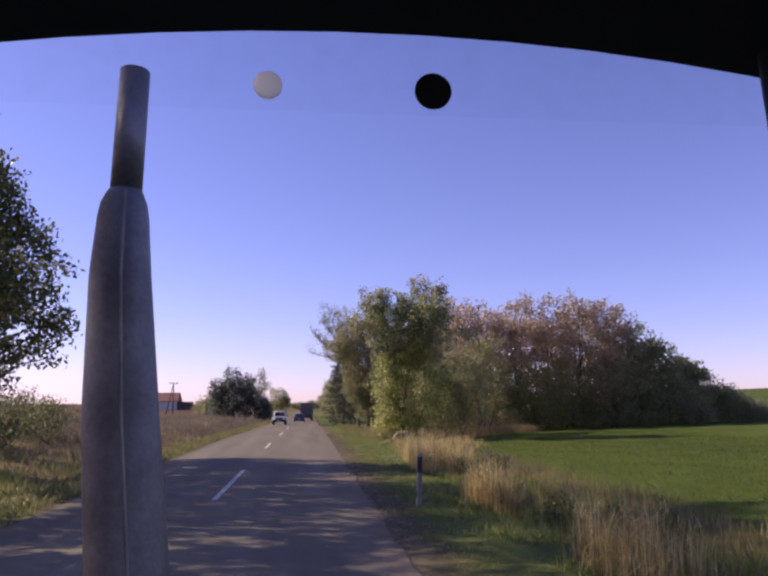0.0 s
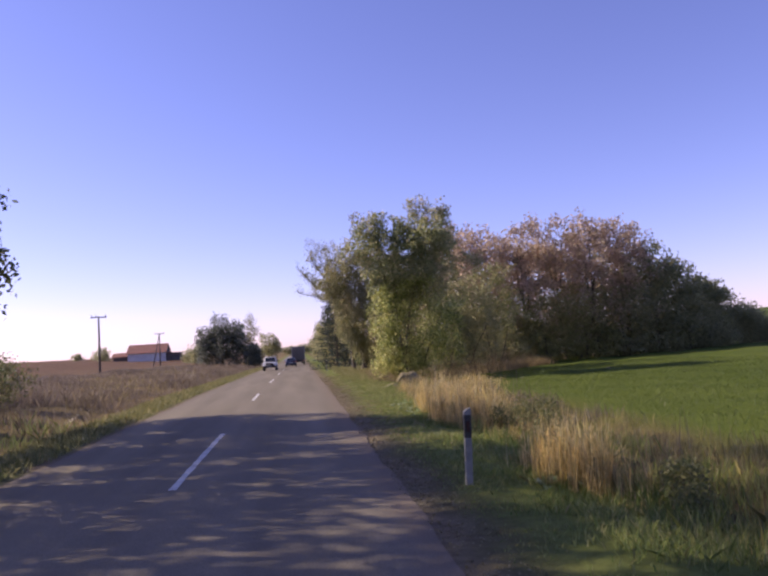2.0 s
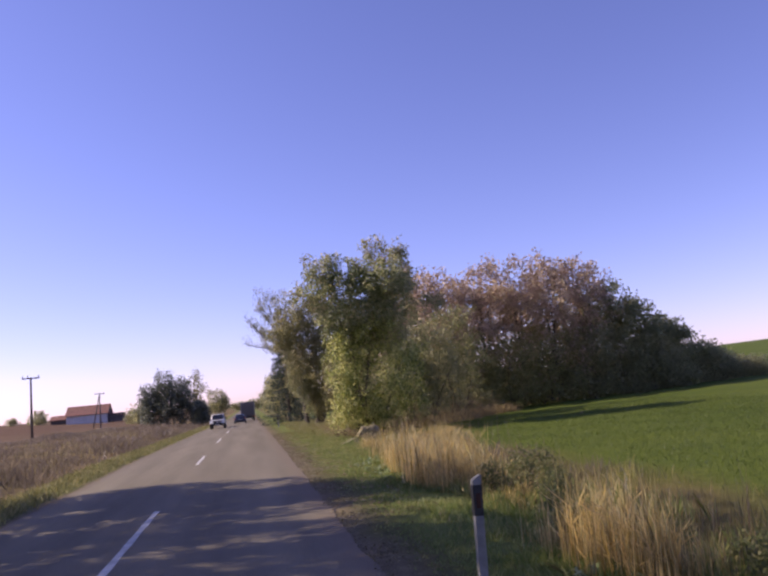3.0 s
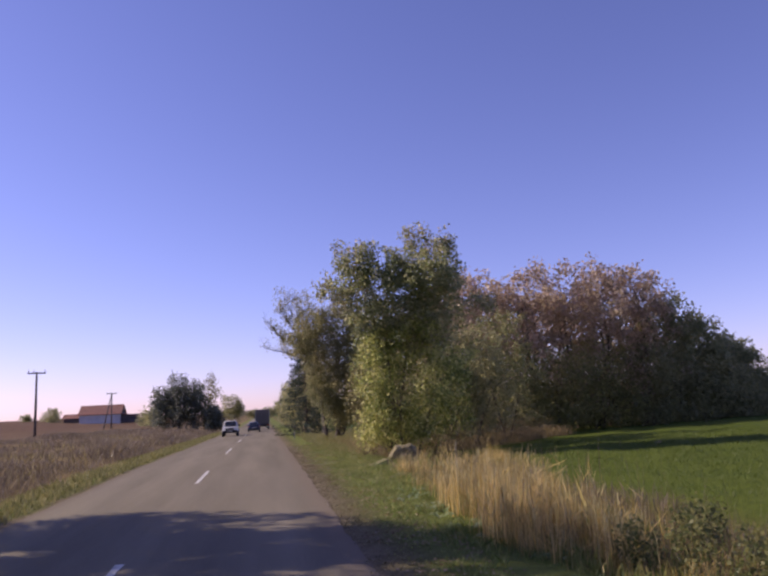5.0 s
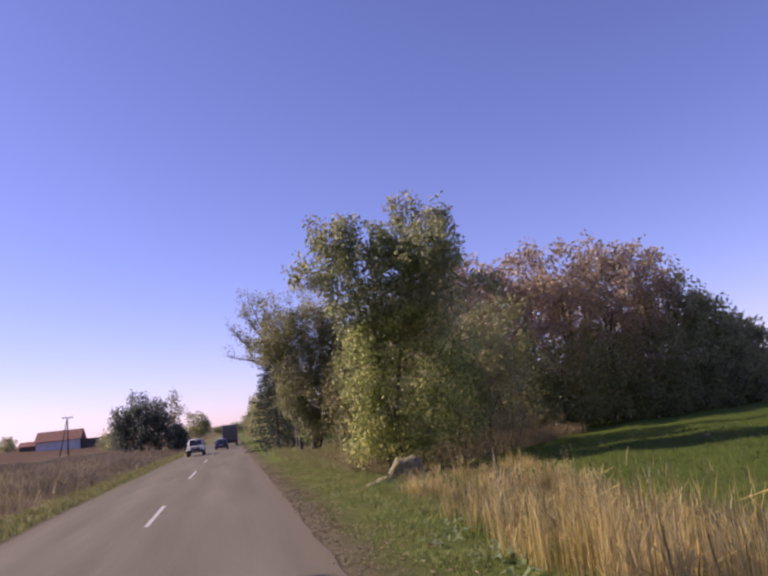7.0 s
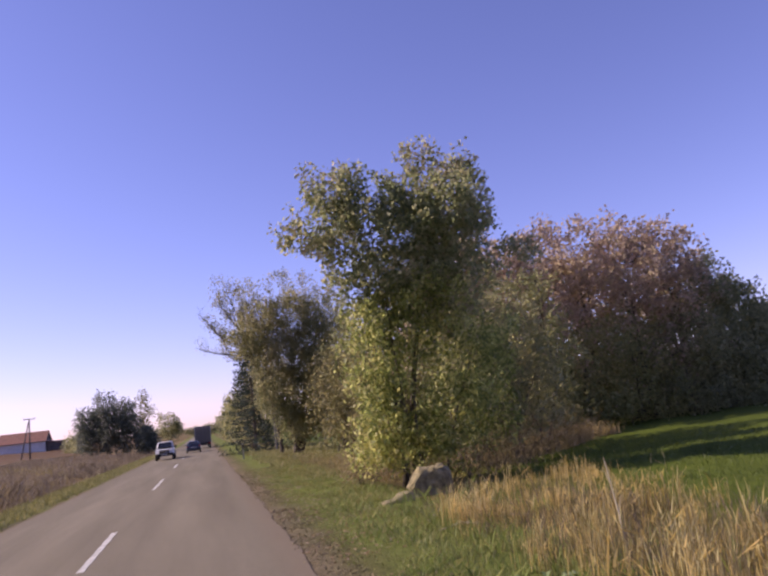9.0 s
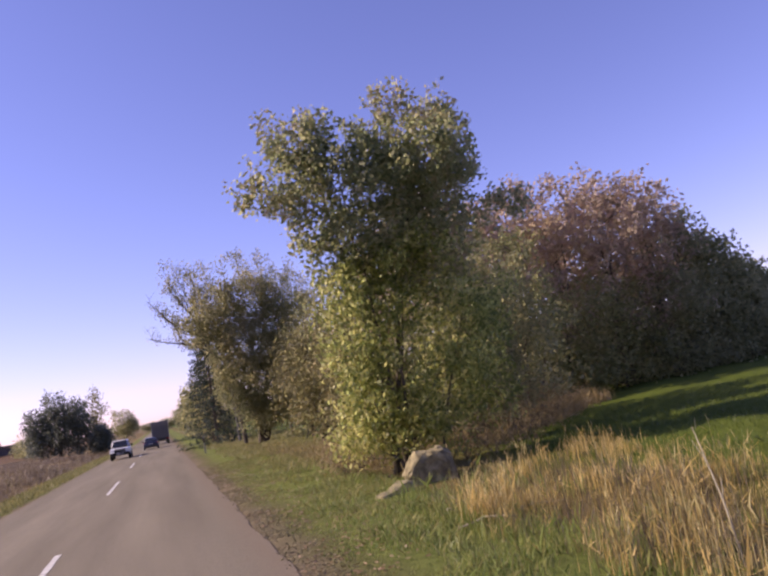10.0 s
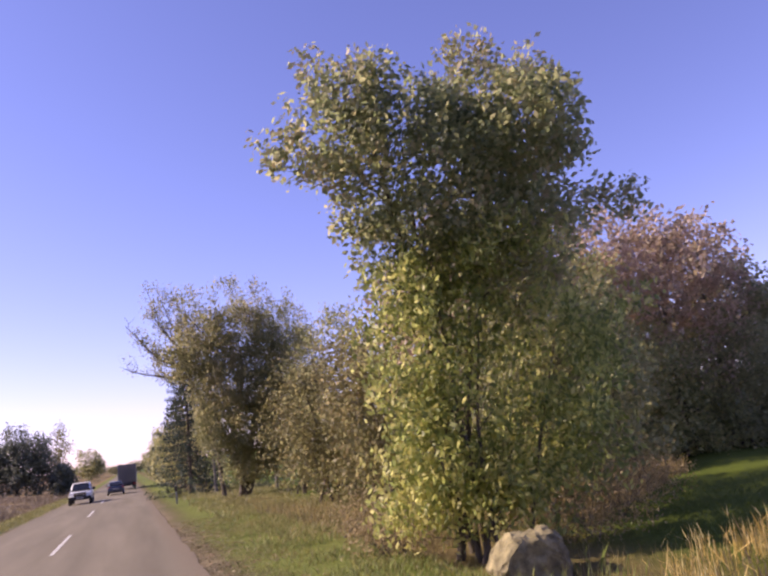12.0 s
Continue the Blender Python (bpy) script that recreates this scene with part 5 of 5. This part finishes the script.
def tractor(x, y):
    """An old green tractor, windscreen cut to its top strip; x is its middle, y the driver's eye."""
    t = base_empty("tractor", x, y, 0.03)
    tagged(t, "old green tractor with a black cab and upright exhaust", "tractor")
    hood = part("hood", hull([(0.75, 0.36, 0.33, 0.85, 1.50), (1.6, 0.35, 0.32, 0.85, 1.50), (2.3, 0.33, 0.29, 0.85, 1.47), (2.5, 0.29, 0.22, 0.9, 1.38)]), GREEN_PAINT, t, "light green sheet-metal hood")
    part("seam", box_bm(0, 1.6, 1.503, 0.012, 1.5, 0.006), TRIM_BLACK, hood)
    part("grille", box_bm(0, 2.5, 1.1, 0.4, 0.04, 0.4, 0.01), TRIM_BLACK, hood)
    for k in (-1, 1):
        part("headlamp", cyl_bm((k * 0.22, 2.46, 1.2), (k * 0.22, 2.56, 1.2), 0.08, 0.085, 18, 0.01), LAMP_CLEAR, hood)
    mx, my = 1.705 - x, 1.55 - y
    can = [(1.37, 0.090, 0.072), (1.79, 0.083, 0.043), (2.09, 0.078, 0.016), (2.40, 0.064, 0.0), (2.53, 0.054, 0.0), (2.56, 0.049, 0.0), (2.582, 0.040, 0.001), (2.592, 0.035, 0.002)]
    muffler = part("muffler", lathe_bm(mx, my, can), SOOT, t, "dark sooty muffler can")
    rib = [Vector((mx + dx + 0.25 * r, my - 0.97 * r, z)) for z, r, dx in can[:-1]]
    under(new("seam", tubes_mesh("seam", [tube(rib, [0.004] * 7, 6)], SEAM)), muffler)
    part("exhaust_pipe", cyl_bm((mx + 0.002, my, 2.57), (mx + 0.0095, my, 2.875), 0.034, 0.0325, 24, 0.003), SOOT, t, "narrow exhaust stack")
    # roof with a gently arched front edge
    bm = bmesh.new()
    cols = [-0.92 + 1.84 * i / 16 for i in range(17)]
    rows_ = [(0.86, 2.600, 2.74), (0.55, 2.62, 2.82), (-0.4, 2.62, 2.84), (-0.9, 2.62, 2.78)]
    low, high = [], []
    for yy, z0, z1 in rows_:
        low.append([bm.verts.new((c, yy, z0 + 0.054 * c - 0.149 * c * c)) for c in cols])
        high.append([bm.verts.new((c, yy, z1 + 0.054 * c - 0.149 * c * c)) for c in cols])
    for a, b, flip in [(low[i], low[i + 1], False) for i in range(3)] + [(high[i], high[i + 1], True) for i in range(3)] + [(low[0], high[0], True), (low[3], high[3], False)]:
        for i in range(16):
            f = (a[i], a[i + 1], b[i + 1], b[i])
            bm.faces.new(f[::-1] if flip else f)
    for i in (0, 16):
        for r in range(3):
            bm.faces.new((low[r][i], low[r + 1][i], high[r + 1][i], high[r][i]))
    bmesh.ops.recalc_face_normals(bm, faces=bm.faces[:])
    part("roof", bm, CAB_BLACK, t, "black cab roof")
    for k in (-1, 1):
        part("front_pillar", cyl_bm((k * 0.66, 0.62, 0.9), (k * 0.70, 0.80, 2.6), 0.04, 0.035, 12), CAB_BLACK, t)
        part("rear_pillar", cyl_bm((k * 0.68, -0.8, 0.9), (k * 0.70, -0.8, 2.6), 0.04, 0.035, 12), CAB_BLACK, t)
        part("fender", box_bm(k * 0.78, -0.35, 1.52, 0.46, 1.3, 0.08, 0.03), GREEN_PAINT, t)
        part("step", box_bm(k * 0.62, 0.55, 0.5, 0.3, 0.35, 0.05, 0.01), TRIM_BLACK, t)
        wheel(t, k * 0.80, -0.35, 0.72, 0.38, GREEN_PAINT)
        wheel(t, k * 0.66, 2.05, 0.42, 0.22, GREEN_PAINT)
    handle = part("door_bar", box_bm(0.70, 0.35, 1.95, 0.05, 0.10, 0.75, 0.012), CAB_BLACK, t, "flat black door bar")
    part("lock", cyl_bm((0.66, 0.35, 1.95), (0.72, 0.35, 1.95), 0.04, 0.035, 18, 0.006), CHROME, handle)
    part("engine", box_bm(0, 1.4, 0.68, 0.5, 2.0, 0.5, 0.05), TRIM_BLACK, t)
    part("axle", cyl_bm((-0.75, -0.35, 0.72), (0.75, -0.35, 0.72), 0.09, None, 14), TRIM_BLACK, t)
    part("front_axle", cyl_bm((-0.62, 2.05, 0.42), (0.62, 2.05, 0.42), 0.06, None, 14), TRIM_BLACK, t)
    part("floor_plate", box_bm(0, 0.0, 0.88, 1.3, 1.5, 0.06, 0.01), TRIM_BLACK, t)
    # only the windscreen's top strip is built, to carry the stickers
    pane = part("windscreen_top", box_bm(0.05, 0.83, 2.54, 1.40, 0.005, 0.12), glass_pane_material(), t, "dusty top strip of the windscreen")
    pane.visible_shadow = False
    part("sticker", cyl_bm((2.058 - x, 0.822 - y, 2.509), (2.058 - x, 0.826 - y, 2.509), 0.0175, None, 24), STICKER_WHITE, pane, "round pale sticker")
    part("sticker", cyl_bm((2.264 - x, 0.822 - y, 2.509), (2.264 - x, 0.826 - y, 2.509), 0.0235, None, 24), STICKER_DARK, pane, "round dark sticker")


tractor(2.03, 0.0)
